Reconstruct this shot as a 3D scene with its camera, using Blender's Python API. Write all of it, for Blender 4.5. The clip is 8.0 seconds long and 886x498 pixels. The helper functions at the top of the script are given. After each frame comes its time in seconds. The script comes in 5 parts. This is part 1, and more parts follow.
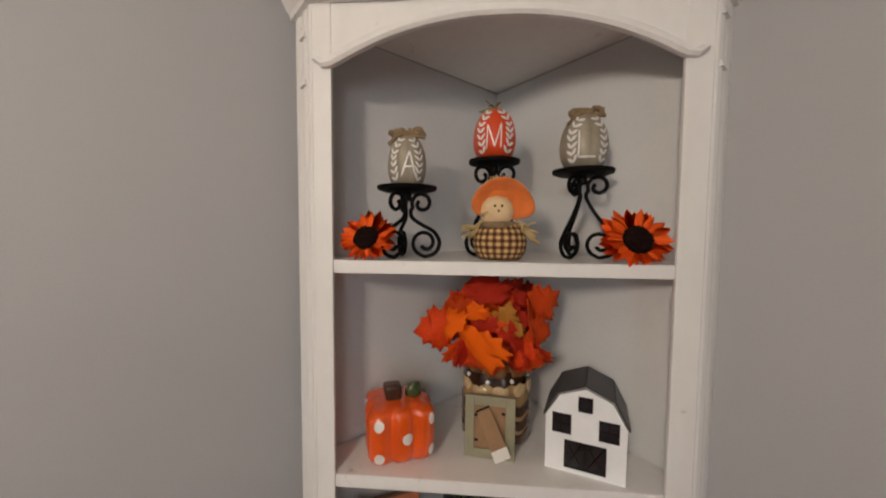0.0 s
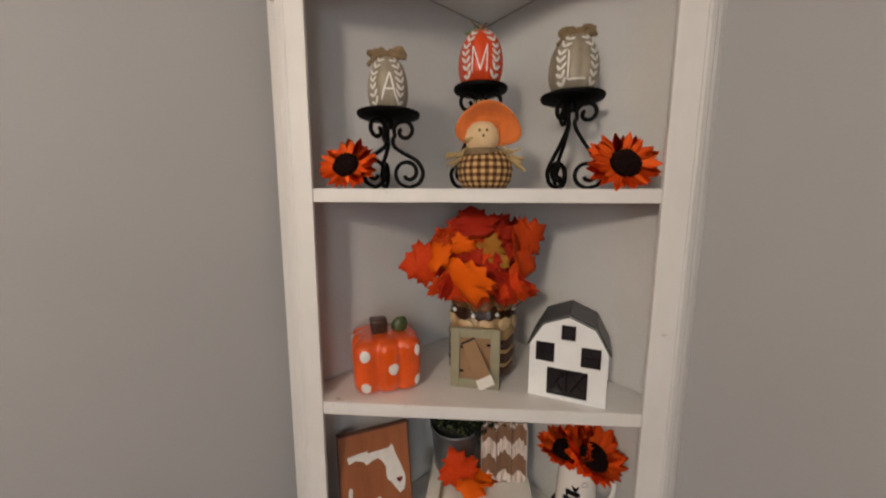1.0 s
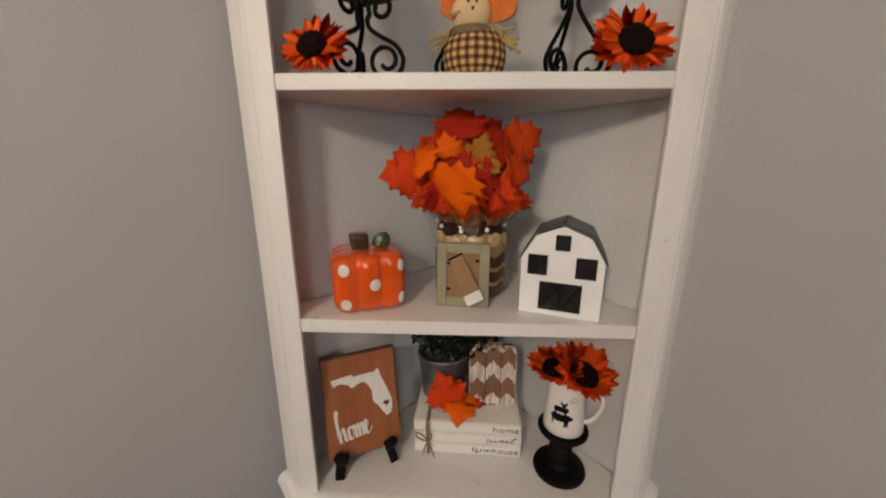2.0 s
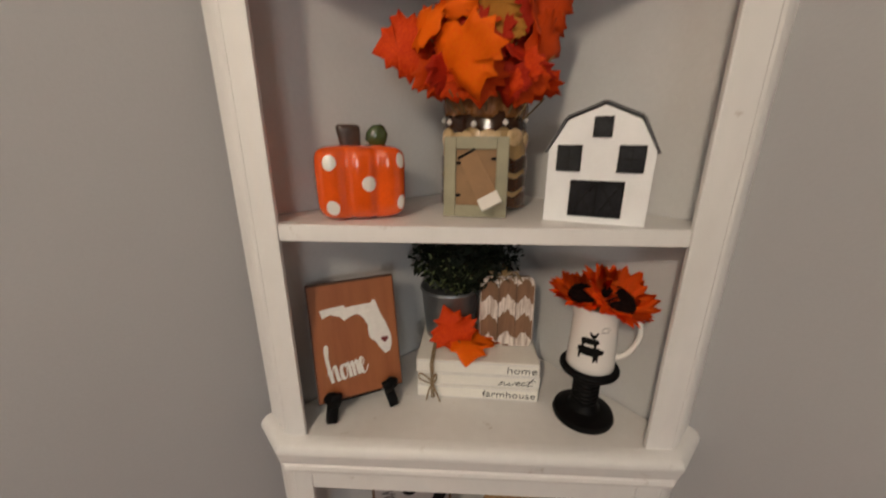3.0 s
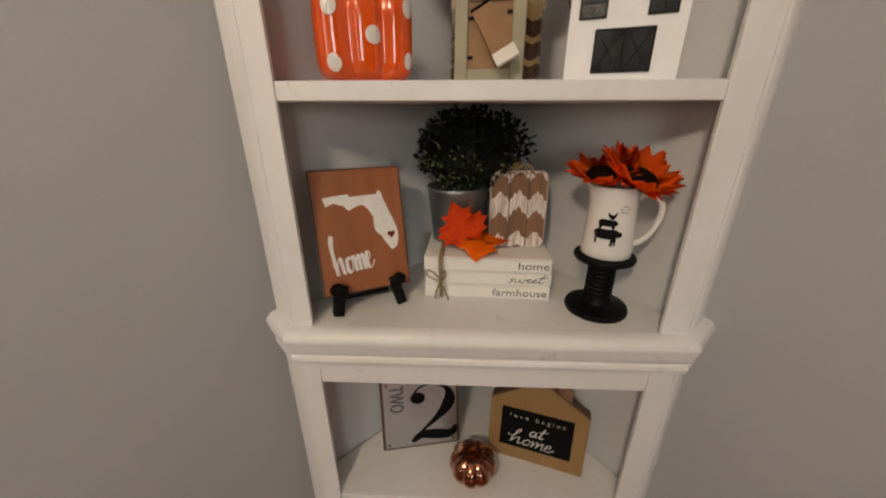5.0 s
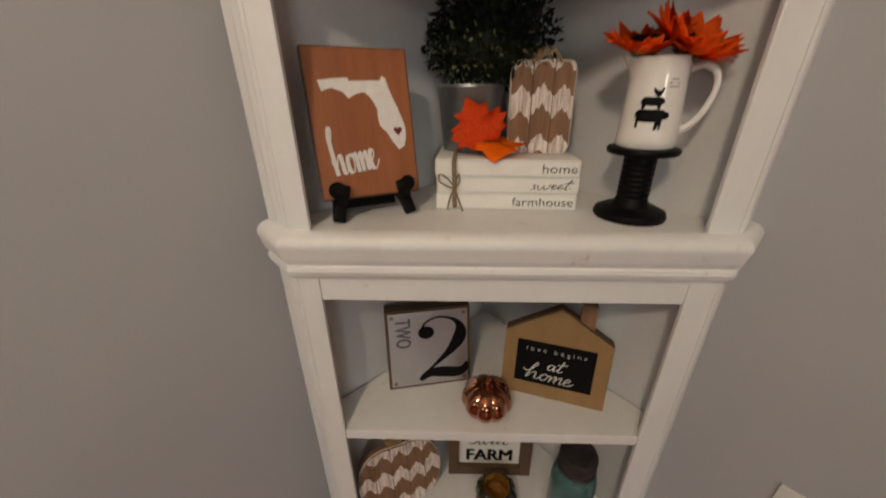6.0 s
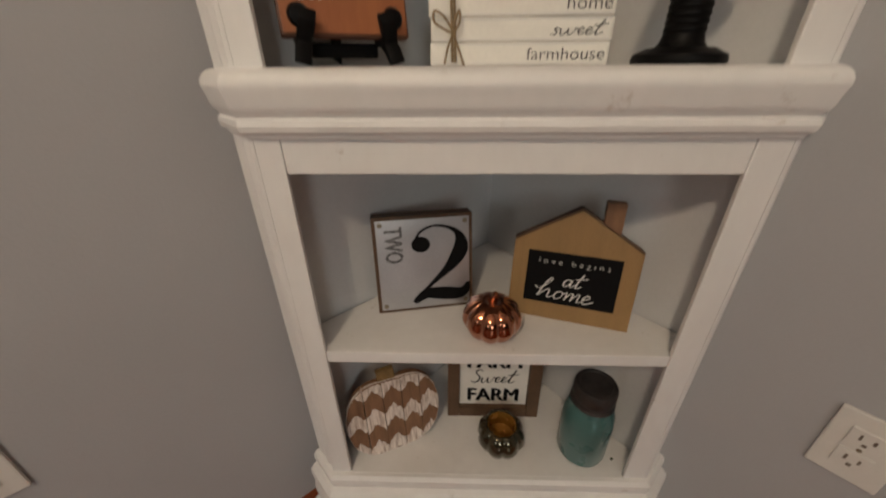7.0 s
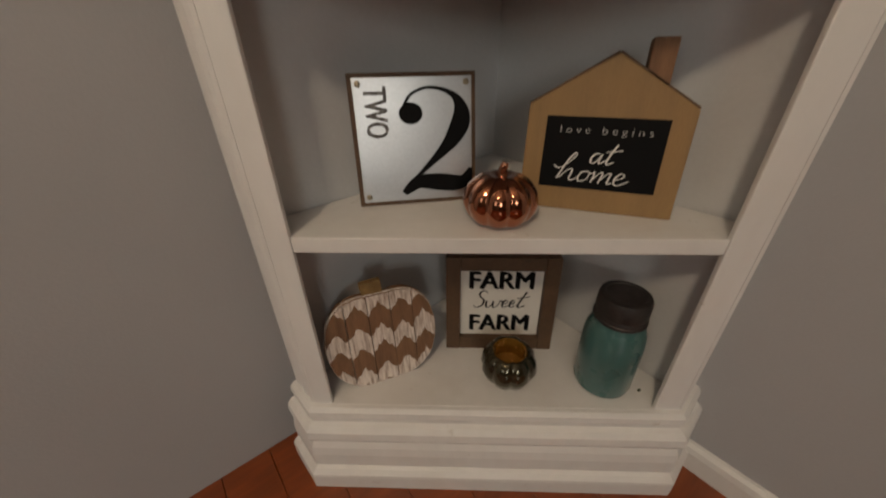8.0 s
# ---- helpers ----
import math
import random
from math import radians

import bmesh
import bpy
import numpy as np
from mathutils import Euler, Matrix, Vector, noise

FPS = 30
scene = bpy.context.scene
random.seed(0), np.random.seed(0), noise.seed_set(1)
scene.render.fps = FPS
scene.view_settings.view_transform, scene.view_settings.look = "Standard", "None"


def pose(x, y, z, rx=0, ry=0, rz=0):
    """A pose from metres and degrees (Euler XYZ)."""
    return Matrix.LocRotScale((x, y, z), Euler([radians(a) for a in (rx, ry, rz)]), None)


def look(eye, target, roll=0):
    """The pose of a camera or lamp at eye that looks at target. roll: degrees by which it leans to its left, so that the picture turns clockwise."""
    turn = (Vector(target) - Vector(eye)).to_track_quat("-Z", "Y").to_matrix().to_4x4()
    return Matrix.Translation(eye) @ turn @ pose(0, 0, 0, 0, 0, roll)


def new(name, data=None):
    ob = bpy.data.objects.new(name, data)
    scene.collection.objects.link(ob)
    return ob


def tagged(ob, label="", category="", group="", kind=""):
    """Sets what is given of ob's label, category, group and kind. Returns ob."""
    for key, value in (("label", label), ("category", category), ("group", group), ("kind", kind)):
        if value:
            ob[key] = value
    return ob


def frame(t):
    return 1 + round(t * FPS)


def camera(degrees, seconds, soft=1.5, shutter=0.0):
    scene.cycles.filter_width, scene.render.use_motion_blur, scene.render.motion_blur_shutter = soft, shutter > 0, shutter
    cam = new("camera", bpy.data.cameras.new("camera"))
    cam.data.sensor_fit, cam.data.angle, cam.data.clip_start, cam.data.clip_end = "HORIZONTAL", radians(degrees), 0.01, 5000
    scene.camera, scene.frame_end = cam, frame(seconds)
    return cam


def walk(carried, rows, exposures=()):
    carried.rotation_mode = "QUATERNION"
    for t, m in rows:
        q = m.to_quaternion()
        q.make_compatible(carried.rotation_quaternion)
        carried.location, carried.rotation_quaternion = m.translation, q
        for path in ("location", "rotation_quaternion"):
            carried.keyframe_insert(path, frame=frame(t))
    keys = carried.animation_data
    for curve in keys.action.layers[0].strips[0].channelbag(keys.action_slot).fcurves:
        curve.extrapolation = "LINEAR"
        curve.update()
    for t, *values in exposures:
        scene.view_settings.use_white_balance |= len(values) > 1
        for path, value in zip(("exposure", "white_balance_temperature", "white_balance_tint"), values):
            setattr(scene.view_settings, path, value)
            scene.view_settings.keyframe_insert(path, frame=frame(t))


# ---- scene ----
cam = camera(103.6, 8.0, soft=2.0, shutter=0.4)
PATH = [
    (0, (-0.042, -0.536, 1.616), (-0.2, 1.455, 1.500), 0.5),
    (0.5, (-0.038, -0.535, 1.584), (-0.175, 1.45, 1.390), 0.4),
    (1, (-0.025, -0.529, 1.549), (-0.149, 1.447, 1.267), 0.2),
    (1.5, (-0.015, -0.515, 1.505), (-0.118, 1.436, 1.077), 0.2),
    (1.7, (-0.017, -0.507, 1.486), (-0.089, 1.437, 1.021), 0.2),
    (2.8, (-0.012, -0.439, 1.344), (-0.101, 1.482, 0.793), 0.2),
    (3, (-0.027, -0.426, 1.314), (-0.112, 1.483, 0.724), 0.2),
    (3.5, (-0.043, -0.434, 1.260), (-0.128, 1.466, 0.642), -0.0),
    (4, (-0.038, -0.44, 1.228), (-0.116, 1.454, 0.592), 0.0),
    (4.2, (-0.032, -0.443, 1.222), (-0.123, 1.44, 0.555), 0.2),
    (5.5, (-0.057, -0.443, 1.122), (-0.121, 1.402, 0.350), -0.2),
    (6, (-0.07, -0.428, 1.043), (-0.124, 1.39, 0.212), -0.2),
    (6.5, (-0.06, -0.407, 0.969), (-0.116, 1.375, 0.063), -0.4),
    (7, (-0.068, -0.393, 0.873), (-0.119, 1.377, -0.056), -0.4),
    (7.5, (-0.062, -0.373, 0.761), (-0.119, 1.382, -0.198), -0.6),
    (8, (-0.062, -0.364, 0.684), (-0.123, 1.366, -0.317), -0.7),
]
walk(cam, [(t, look(eye, target, roll)) for t, eye, target, roll in PATH],
     exposures=[(0, -0.10, 6600, 9), (2.0, -0.02, 6950, 9), (4.0, 0.04, 7200, 9), (6.0, 0.02, 7300, 9), (7.0, 0.0, 7450, 9), (8.0, -0.20, 7850, 9)])

# ---- light ----
world = bpy.data.worlds.new("world")
scene.world = world
world.use_nodes = True
wn = world.node_tree.nodes
sky = wn.new("ShaderNodeTexSky")
sky.sky_type, sky.sun_disc, sky.sun_elevation, sky.sun_rotation = "NISHITA", False, radians(35), radians(200)
world.node_tree.links.new(sky.outputs[0], wn["Background"].inputs[0])
wn["Background"].inputs[1].default_value = 0.1

ROOM = pose(0.024, 0.423, 0, 0, 0, -48.5)   # corner of the room; x along one wall, -y along the other


def area_lamp(name, m, sx, sy, watts, colour):
    d = bpy.data.lights.new(name, "AREA")
    d.shape, d.size, d.size_y, d.energy, d.color = "RECTANGLE", sx, sy, watts, colour
    ob = new(name, d)
    ob.matrix_world = m
    return ob


# daylight in the two window openings; the pendant lamp glows by its own globe
SIZE, HIGH = 4.6, 2.45                       # side and height of the room
area_lamp("window_light_a", ROOM @ pose(SIZE - 0.01, -3.4, 1.65, 0, 90, 0), 1.2, 1.3, 36, (0.84, 0.92, 1.0))
for wx in (1.27, 1.93):
    area_lamp("window_light_b", ROOM @ pose(wx, 0.01 - SIZE, 1.65, 90, 0, 0), 0.60, 1.2, 2, (0.84, 0.92, 1.0))
lamp_at = pose(-0.48, -1.38, 1.96)
LAMP_GLOW = 92


# ---- materials ----
def mat(name, base, rough=0.5, metal=0.0, vary=0.12, scale=30.0, bump=0.15, fine=400.0, second=None, stretch=(1, 1, 1), coat=0.0, spec=0.5, amount=0.5, trans=0.0, island=0.0, sheen=0.0, wear=None):
    """Base colour with large stains and fine grain, and a bump of its own."""
    m = bpy.data.materials.new(name)
    m.use_nodes = True
    n, l = m.node_tree.nodes, m.node_tree.links
    b = n["Principled BSDF"]
    tc = n.new("ShaderNodeTexCoord")
    mp = n.new("ShaderNodeMapping")
    mp.inputs["Scale"].default_value = stretch
    l.new(tc.outputs["Object"], mp.inputs[0])
    big, small = n.new("ShaderNodeTexNoise"), n.new("ShaderNodeTexNoise")
    big.inputs["Scale"].default_value, small.inputs["Scale"].default_value = scale, fine
    big.inputs["Detail"].default_value = 6
    l.new(mp.outputs[0], big.inputs[0]), l.new(mp.outputs[0], small.inputs[0])
    ramp = n.new("ShaderNodeValToRGB")
    dark = second or tuple(c * (1 - 2 * vary) for c in base)
    ramp.color_ramp.elements[0].color, ramp.color_ramp.elements[1].color = (*dark, 1), (*base, 1)
    ramp.color_ramp.elements[0].position, ramp.color_ramp.elements[1].position = amount - 0.25, amount + 0.12
    l.new(big.outputs[0], ramp.inputs[0])
    mix = n.new("ShaderNodeMix")
    mix.data_type, mix.blend_type = "RGBA", "MULTIPLY"
    mix.inputs[0].default_value = min(1.0, vary * 2)
    l.new(ramp.outputs[0], mix.inputs[6]), l.new(small.outputs[0], mix.inputs[7])
    gain = n.new("ShaderNodeMix")
    gain.data_type, gain.blend_type = "RGBA", "MULTIPLY"
    gain.inputs[0].default_value = 1.0
    k = 1 + min(1.0, vary * 2) * 0.9
    gain.inputs[7].default_value = (k, k, k, 1)
    l.new(mix.outputs[2], gain.inputs[6])
    last = gain.outputs[2]
    if island:
        geo, hsv, mul = n.new("ShaderNodeNewGeometry"), n.new("ShaderNodeHueSaturation"), n.new("ShaderNodeMapRange")
        mul.inputs[3].default_value, mul.inputs[4].default_value = 1 - island, 1 + island
        l.new(geo.outputs["Random Per Island"], mul.inputs[0])
        l.new(mul.outputs[0], hsv.inputs["Value"]), l.new(last, hsv.inputs["Color"])
        last = hsv.outputs[0]
    if wear:
        chip, cut, over = n.new("ShaderNodeTexNoise"), n.new("ShaderNodeValToRGB"), n.new("ShaderNodeMix")
        chip.inputs["Scale"].default_value, chip.inputs["Detail"].default_value, chip.inputs["Roughness"].default_value = 22, 9, 0.7
        l.new(tc.outputs["Object"], chip.inputs[0])
        cut.color_ramp.elements[0].position, cut.color_ramp.elements[1].position = 0.64, 0.74
        cut.color_ramp.elements[1].color = (0.75, 0.75, 0.75, 1)
        over.data_type = "RGBA"
        over.inputs[7].default_value = (*wear, 1)
        l.new(chip.outputs[0], cut.inputs[0]), l.new(cut.outputs[0], over.inputs[0]), l.new(last, over.inputs[6])
        last = over.outputs[2]
    l.new(last, b.inputs["Base Color"])
    rr = n.new("ShaderNodeMapRange")
    rr.inputs[3].default_value, rr.inputs[4].default_value = max(0.02, rough - 0.1), min(1, rough + 0.12)
    l.new(big.outputs[0], rr.inputs[0]), l.new(rr.outputs[0], b.inputs["Roughness"])
    b.inputs["Metallic"].default_value, b.inputs["Coat Weight"].default_value = metal, coat
    b.inputs["Coat Roughness"].default_value, b.inputs["Specular IOR Level"].default_value = 0.08, spec
    b.inputs["Transmission Weight"].default_value, b.inputs["Sheen Weight"].default_value = trans, sheen
    bp = n.new("ShaderNodeBump")
    bp.inputs["Strength"].default_value, bp.inputs["Distance"].default_value = bump, 0.002
    l.new(small.outputs[0], bp.inputs["Height"]), l.new(bp.outputs[0], b.inputs["Normal"])
    return m


M_WALL = mat("grey_wall_paint", (0.408, 0.408, 0.420), 0.75, vary=0.03, scale=2.5, bump=0.12, fine=220)
# unseen far walls and ceiling, toned down to cut bounce light on the cabinet
M_FARWALL = mat("dark_unseen_wall", (0.13, 0.105, 0.085), 0.75, vary=0.03, scale=2.5, bump=0.12, fine=220)
M_CEIL = mat("ceiling_paint", (0.58, 0.55, 0.52), 0.85, vary=0.03, scale=3)
M_WHITE = mat("white_cabinet_paint", (0.775, 0.765, 0.75), 0.42, vary=0.04, scale=7, bump=0.05, fine=60, stretch=(1, 1, 0.4), second=(0.69, 0.67, 0.64), amount=0.38, wear=(0.40, 0.32, 0.25))
M_BACK = mat("white_back_panel", (0.67, 0.67, 0.675), 0.6, vary=0.04, scale=6, bump=0.1, fine=160)
M_TRIM = mat("white_trim_paint", (0.72, 0.71, 0.69), 0.4, vary=0.05, scale=12)
M_BOARD = mat("red_brown_floor_wood", (0.26, 0.055, 0.010), 0.32, vary=0.25, scale=14, fine=90, stretch=(1, 0.12, 1), bump=0.08, coat=0.25)
M_IRON = mat("black_wrought_iron", (0.004, 0.004, 0.004), 0.5, spec=0.10, vary=0.2, scale=60, bump=0.3, fine=500)
M_BLACK = mat("black_painted_wood", (0.004, 0.0035, 0.0035), 0.45, vary=0.2, scale=40, bump=0.2, spec=0.12)
M_CORK = mat("dark_plate", (0.004, 0.004, 0.004), 0.6, vary=0.2, scale=40, spec=0.08)
M_ORANGE = mat("orange_ceramic_glaze", (0.78, 0.095, 0.008), 0.12, vary=0.10, scale=25, bump=0.02, coat=0.9)
M_DOT = mat("white_glaze", (0.80, 0.76, 0.70), 0.18, vary=0.04, scale=50, bump=0.02, coat=0.6)
M_STEM = mat("brown_glaze", (0.06, 0.028, 0.016), 0.3, vary=0.3, scale=60, coat=0.25)
M_LEAFG = mat("green_glaze", (0.055, 0.085, 0.025), 0.15, vary=0.25, scale=60, coat=0.8)
M_PEWTER = mat("taupe_metallic_glaze", (0.33, 0.285, 0.215), 0.42, metal=0.1, vary=0.12, scale=30, coat=0.1)
M_REDGL = mat("red_orange_metallic_glaze", (0.72, 0.07, 0.015), 0.34, metal=0.1, vary=0.1, scale=30, coat=0.25)
M_INK_W = mat("white_painted_lettering", (0.82, 0.80, 0.76), 0.5, vary=0.05, scale=90)
M_INK_B = mat("black_ink", (0.005, 0.0045, 0.0045), 0.55, vary=0.1, scale=90, spec=0.10)
M_RAFFIA = mat("natural_raffia", (0.46, 0.33, 0.15), 0.7, vary=0.2, scale=60, stretch=(1, 1, 0.2))
M_BURLAP = mat("burlap_ribbon", (0.26, 0.18, 0.10), 0.85, vary=0.25, scale=80, fine=900, bump=0.6)
M_JUTE = mat("jute_twine", (0.30, 0.21, 0.12), 0.85, vary=0.25, scale=150, bump=0.5)
M_PETAL = mat("orange_silk_petal", (0.90, 0.125, 0.014), 0.65, vary=0.10, scale=40, fine=300, second=(0.84, 0.085, 0.012), amount=0.42, island=0.06, spec=0.15)
M_SEED = mat("dark_seed_centre", (0.014, 0.005, 0.004), 0.9, vary=0.4, scale=200, bump=1.0, spec=0.1)
M_MAPLE = [mat("maple_leaf_" + k, c, 0.6, vary=0.15, scale=30, second=s, amount=0.45, island=0.10, bump=0.25, spec=0.15) for k, c, s in (
    ("orange", (0.80, 0.135, 0.005), (0.78, 0.075, 0.005)), ("red", (0.42, 0.024, 0.008), (0.28, 0.012, 0.007)),
    ("rust", (0.58, 0.060, 0.006), (0.45, 0.03, 0.006)), ("gold", (0.42, 0.19, 0.03), (0.30, 0.08, 0.012)), ("scarlet", (0.56, 0.034, 0.006), (0.78, 0.10, 0.008)))]
M_BARNW = mat("white_barn_paint", (0.86, 0.865, 0.87), 0.55, vary=0.03, scale=40, bump=0.12)
M_BARNR = mat("charcoal_roof_paint", (0.055, 0.053, 0.056), 0.42, vary=0.15, scale=40)
M_GLASSK = mat("black_window_backing", (0.022, 0.022, 0.025), 0.16, vary=0.3, scale=30, spec=0.5)
M_SAGE = mat("sage_frame_paint", (0.30, 0.275, 0.18), 0.5, vary=0.10, scale=30)
M_MDF = mat("brown_board", (0.30, 0.175, 0.09), 0.8, vary=0.10, scale=40, fine=600)
M_PAPER = mat("white_paper", (0.75, 0.72, 0.66), 0.7, vary=0.03, scale=40)
M_VTAN = mat("tan_pottery_glaze", (0.42, 0.27, 0.12), 0.22, vary=0.15, scale=25, coat=0.6, bump=0.3)
M_VCREAM = mat("cream_pottery_glaze", (0.58, 0.41, 0.22), 0.25, vary=0.15, scale=40, coat=0.5, bump=0.3)
M_VBROWN = mat("brown_pottery_glaze", (0.075, 0.03, 0.014), 0.16, vary=0.25, scale=25, coat=0.7, bump=0.3)
M_VRIM = mat("caramel_pottery_glaze", (0.42, 0.18, 0.065), 0.25, vary=0.3, scale=60, coat=0.4, bump=0.5)
M_SIGN = mat("red_brown_stained_board", (0.34, 0.115, 0.042), 0.5, vary=0.10, scale=8, fine=120, stretch=(6, 6, 0.5), second=(0.25, 0.075, 0.028))
M_SIGNE = mat("dark_stained_edge", (0.12, 0.045, 0.022), 0.55, vary=0.15, scale=20)
M_HEART = mat("dark_red_paint", (0.16, 0.012, 0.012), 0.5, vary=0.1)
M_BOOK = mat("cream_painted_wood", (0.85, 0.825, 0.76), 0.55, vary=0.05, scale=20, fine=200, bump=0.12)
M_GALV = mat("galvanised_tin", (0.27, 0.285, 0.30), 0.36, metal=0.75, vary=0.15, scale=30)
# near-black leaf green with the bush's shade in it; paler green for lit tips
M_BUSH = mat("dark_shaded_boxwood_leaf", (0.008, 0.012, 0.006), 0.55, spec=0.2, vary=0.2, scale=60, island=0.35)
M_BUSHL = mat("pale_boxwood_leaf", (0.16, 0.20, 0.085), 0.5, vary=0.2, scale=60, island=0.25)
M_SLATB = mat("brown_weathered_slat", (0.24, 0.125, 0.068), 0.75, vary=0.2, scale=18, fine=160, stretch=(4, 4, 0.4), bump=0.4)
M_SLATW = mat("worn_white_paint", (0.76, 0.68, 0.62), 0.7, vary=0.2, scale=55, fine=200, stretch=(5, 5, 0.5), second=(0.27, 0.165, 0.11), amount=0.48, bump=0.5)
M_TWIG = mat("dry_wood_stem", (0.24, 0.145, 0.055), 0.8, vary=0.25, scale=40)
M_PORC = mat("white_porcelain", (0.84, 0.815, 0.77), 0.12, vary=0.02, scale=30, bump=0.01, coat=0.7)
M_TIN = mat("brushed_sheet_tin", (0.50, 0.49, 0.49), 0.34, metal=0.85, vary=0.08, scale=10, fine=300, bump=0.05)
M_FRAMEB = mat("brown_sign_wood", (0.115, 0.062, 0.032), 0.65, vary=0.2, scale=16, stretch=(1, 1, 1), fine=160)
M_TAN = mat("pale_pine_board", (0.31, 0.18, 0.072), 0.55, vary=0.10, scale=10, fine=160, stretch=(4, 4, 0.6))
M_COPPER = mat("copper_mercury_glass", (0.40, 0.135, 0.06), 0.05, metal=1.0, vary=0.08, scale=50, bump=0.01, coat=1.0)
M_BRONZE = mat("olive_bronze_glass", (0.075, 0.060, 0.030), 0.10, metal=0.7, vary=0.3, scale=30, bump=0.02, coat=0.6)
M_AMBER = mat("amber_inside", (0.34, 0.16, 0.03), 0.25, metal=0.4, vary=0.2, scale=40)
M_TEAL = mat("frosted_teal_glass", (0.055, 0.150, 0.145), 0.28, vary=0.08, scale=18, bump=0.03, coat=0.5)
M_LID = mat("dark_pewter_lid", (0.055, 0.048, 0.046), 0.45, metal=0.5, vary=0.25, scale=40)
M_SKIN = mat("pale_muslin", (0.74, 0.54, 0.31), 0.85, vary=0.08, scale=40, fine=900, bump=0.4)
M_HAT = mat("orange_felt", (0.66, 0.17, 0.03), 0.9, vary=0.12, scale=50, fine=700, bump=0.4, sheen=0.3)
M_PLATE = mat("white_outlet_plastic", (0.70, 0.68, 0.64), 0.35, vary=0.03, scale=40)
M_SLOT = mat("outlet_slot", (0.20, 0.16, 0.13), 0.6)
M_FADED = mat("faded_grey_ink", (0.10, 0.095, 0.095), 0.6, vary=0.3, scale=120, second=(0.32, 0.31, 0.30), amount=0.42)
M_BROWNTIP = mat("metal_screw", (0.30, 0.24, 0.17), 0.35, metal=0.8)


def glow_glass(name, colour, strength):
    m = bpy.data.materials.new(name)
    m.use_nodes = True
    b = m.node_tree.nodes["Principled BSDF"]
    b.inputs["Emission Color"].default_value, b.inputs["Emission Strength"].default_value = (*colour, 1), strength
    return m


def gingham():
    m = bpy.data.materials.new("black_tan_gingham")
    m.use_nodes = True
    n, l = m.node_tree.nodes, m.node_tree.links
    b = n["Principled BSDF"]
    uv = n.new("ShaderNodeUVMap")
    sep = n.new("ShaderNodeSeparateXYZ")
    l.new(uv.outputs[0], sep.inputs[0])
    waves = []
    for k, count in ((0, 22.0), (1, 9.0)):
        mul, fr, gt = n.new("ShaderNodeMath"), n.new("ShaderNodeMath"), n.new("ShaderNodeMath")
        mul.operation, fr.operation, gt.operation = "MULTIPLY", "FRACT", "GREATER_THAN"
        mul.inputs[1].default_value, gt.inputs[1].default_value = count, 0.5
        l.new(sep.outputs[k], mul.inputs[0]), l.new(mul.outputs[0], fr.inputs[0]), l.new(fr.outputs[0], gt.inputs[0])
        waves.append(gt)
    add, half = n.new("ShaderNodeMath"), n.new("ShaderNodeMath")
    half.operation, half.inputs[1].default_value = "MULTIPLY", 0.5
    l.new(waves[0].outputs[0], add.inputs[0]), l.new(waves[1].outputs[0], add.inputs[1]), l.new(add.outputs[0], half.inputs[0])
    ramp = n.new("ShaderNodeValToRGB")
    ramp.color_ramp.interpolation = "CONSTANT"
    e = ramp.color_ramp.elements
    e[0].color, e[1].color, e[1].position = (0.60, 0.42, 0.19, 1), (0.045, 0.018, 0.008, 1), 0.75
    e.new(0.3).color = (0.24, 0.105, 0.035, 1)
    l.new(half.outputs[0], ramp.inputs[0]), l.new(ramp.outputs[0], b.inputs["Base Color"])
    b.inputs["Roughness"].default_value = 0.9
    return m


M_GINGHAM = gingham()


# ---- mesh helpers ----
def link_mesh(name, bm, material, smooth=None):
    me = bpy.data.meshes.new(name)
    bmesh.ops.recalc_face_normals(bm, faces=bm.faces)
    if smooth is not None:
        for f in bm.faces:
            f.smooth = True
        for e in bm.edges:
            if len(e.link_faces) == 2 and e.calc_face_angle(0) > radians(smooth):
                e.smooth = False
    bm.to_mesh(me)
    bm.free()
    for m in (material if isinstance(material, (list, tuple)) else [material]):
        me.materials.append(m)
    return new(name, me)


def part(name, bm, material, parent, label="", smooth=None, m=None):
    ob = link_mesh(name, bm, material, smooth)
    ob.parent = parent
    if m is not None:
        ob.matrix_local = m
    return tagged(ob, label)


def thing(name, m, label, category, group="", kind=""):
    ob = new(name)
    ob.empty_display_size = 0.02
    ob.matrix_world = m
    return tagged(ob, label, category, group, kind)


def box(sx, sy, sz, at=(0, 0, 0), bevel=0.0, seg=2, bm=None, m=None):
    b = bmesh.new()
    bmesh.ops.create_cube(b, size=1, matrix=Matrix.LocRotScale(at, None, (sx, sy, sz)))
    if bevel:
        bmesh.ops.bevel(b, geom=b.edges[:], offset=bevel, segments=seg, affect="EDGES", profile=0.6)
    if m is not None:
        bmesh.ops.transform(b, matrix=m, verts=b.verts)
    return joined(bm, b)


def joined(bm, b):
    if bm is None:
        return b
    me = bpy.data.meshes.new("tmp")
    b.to_mesh(me)
    b.free()
    bm.from_mesh(me)
    bpy.data.meshes.remove(me)
    return bm


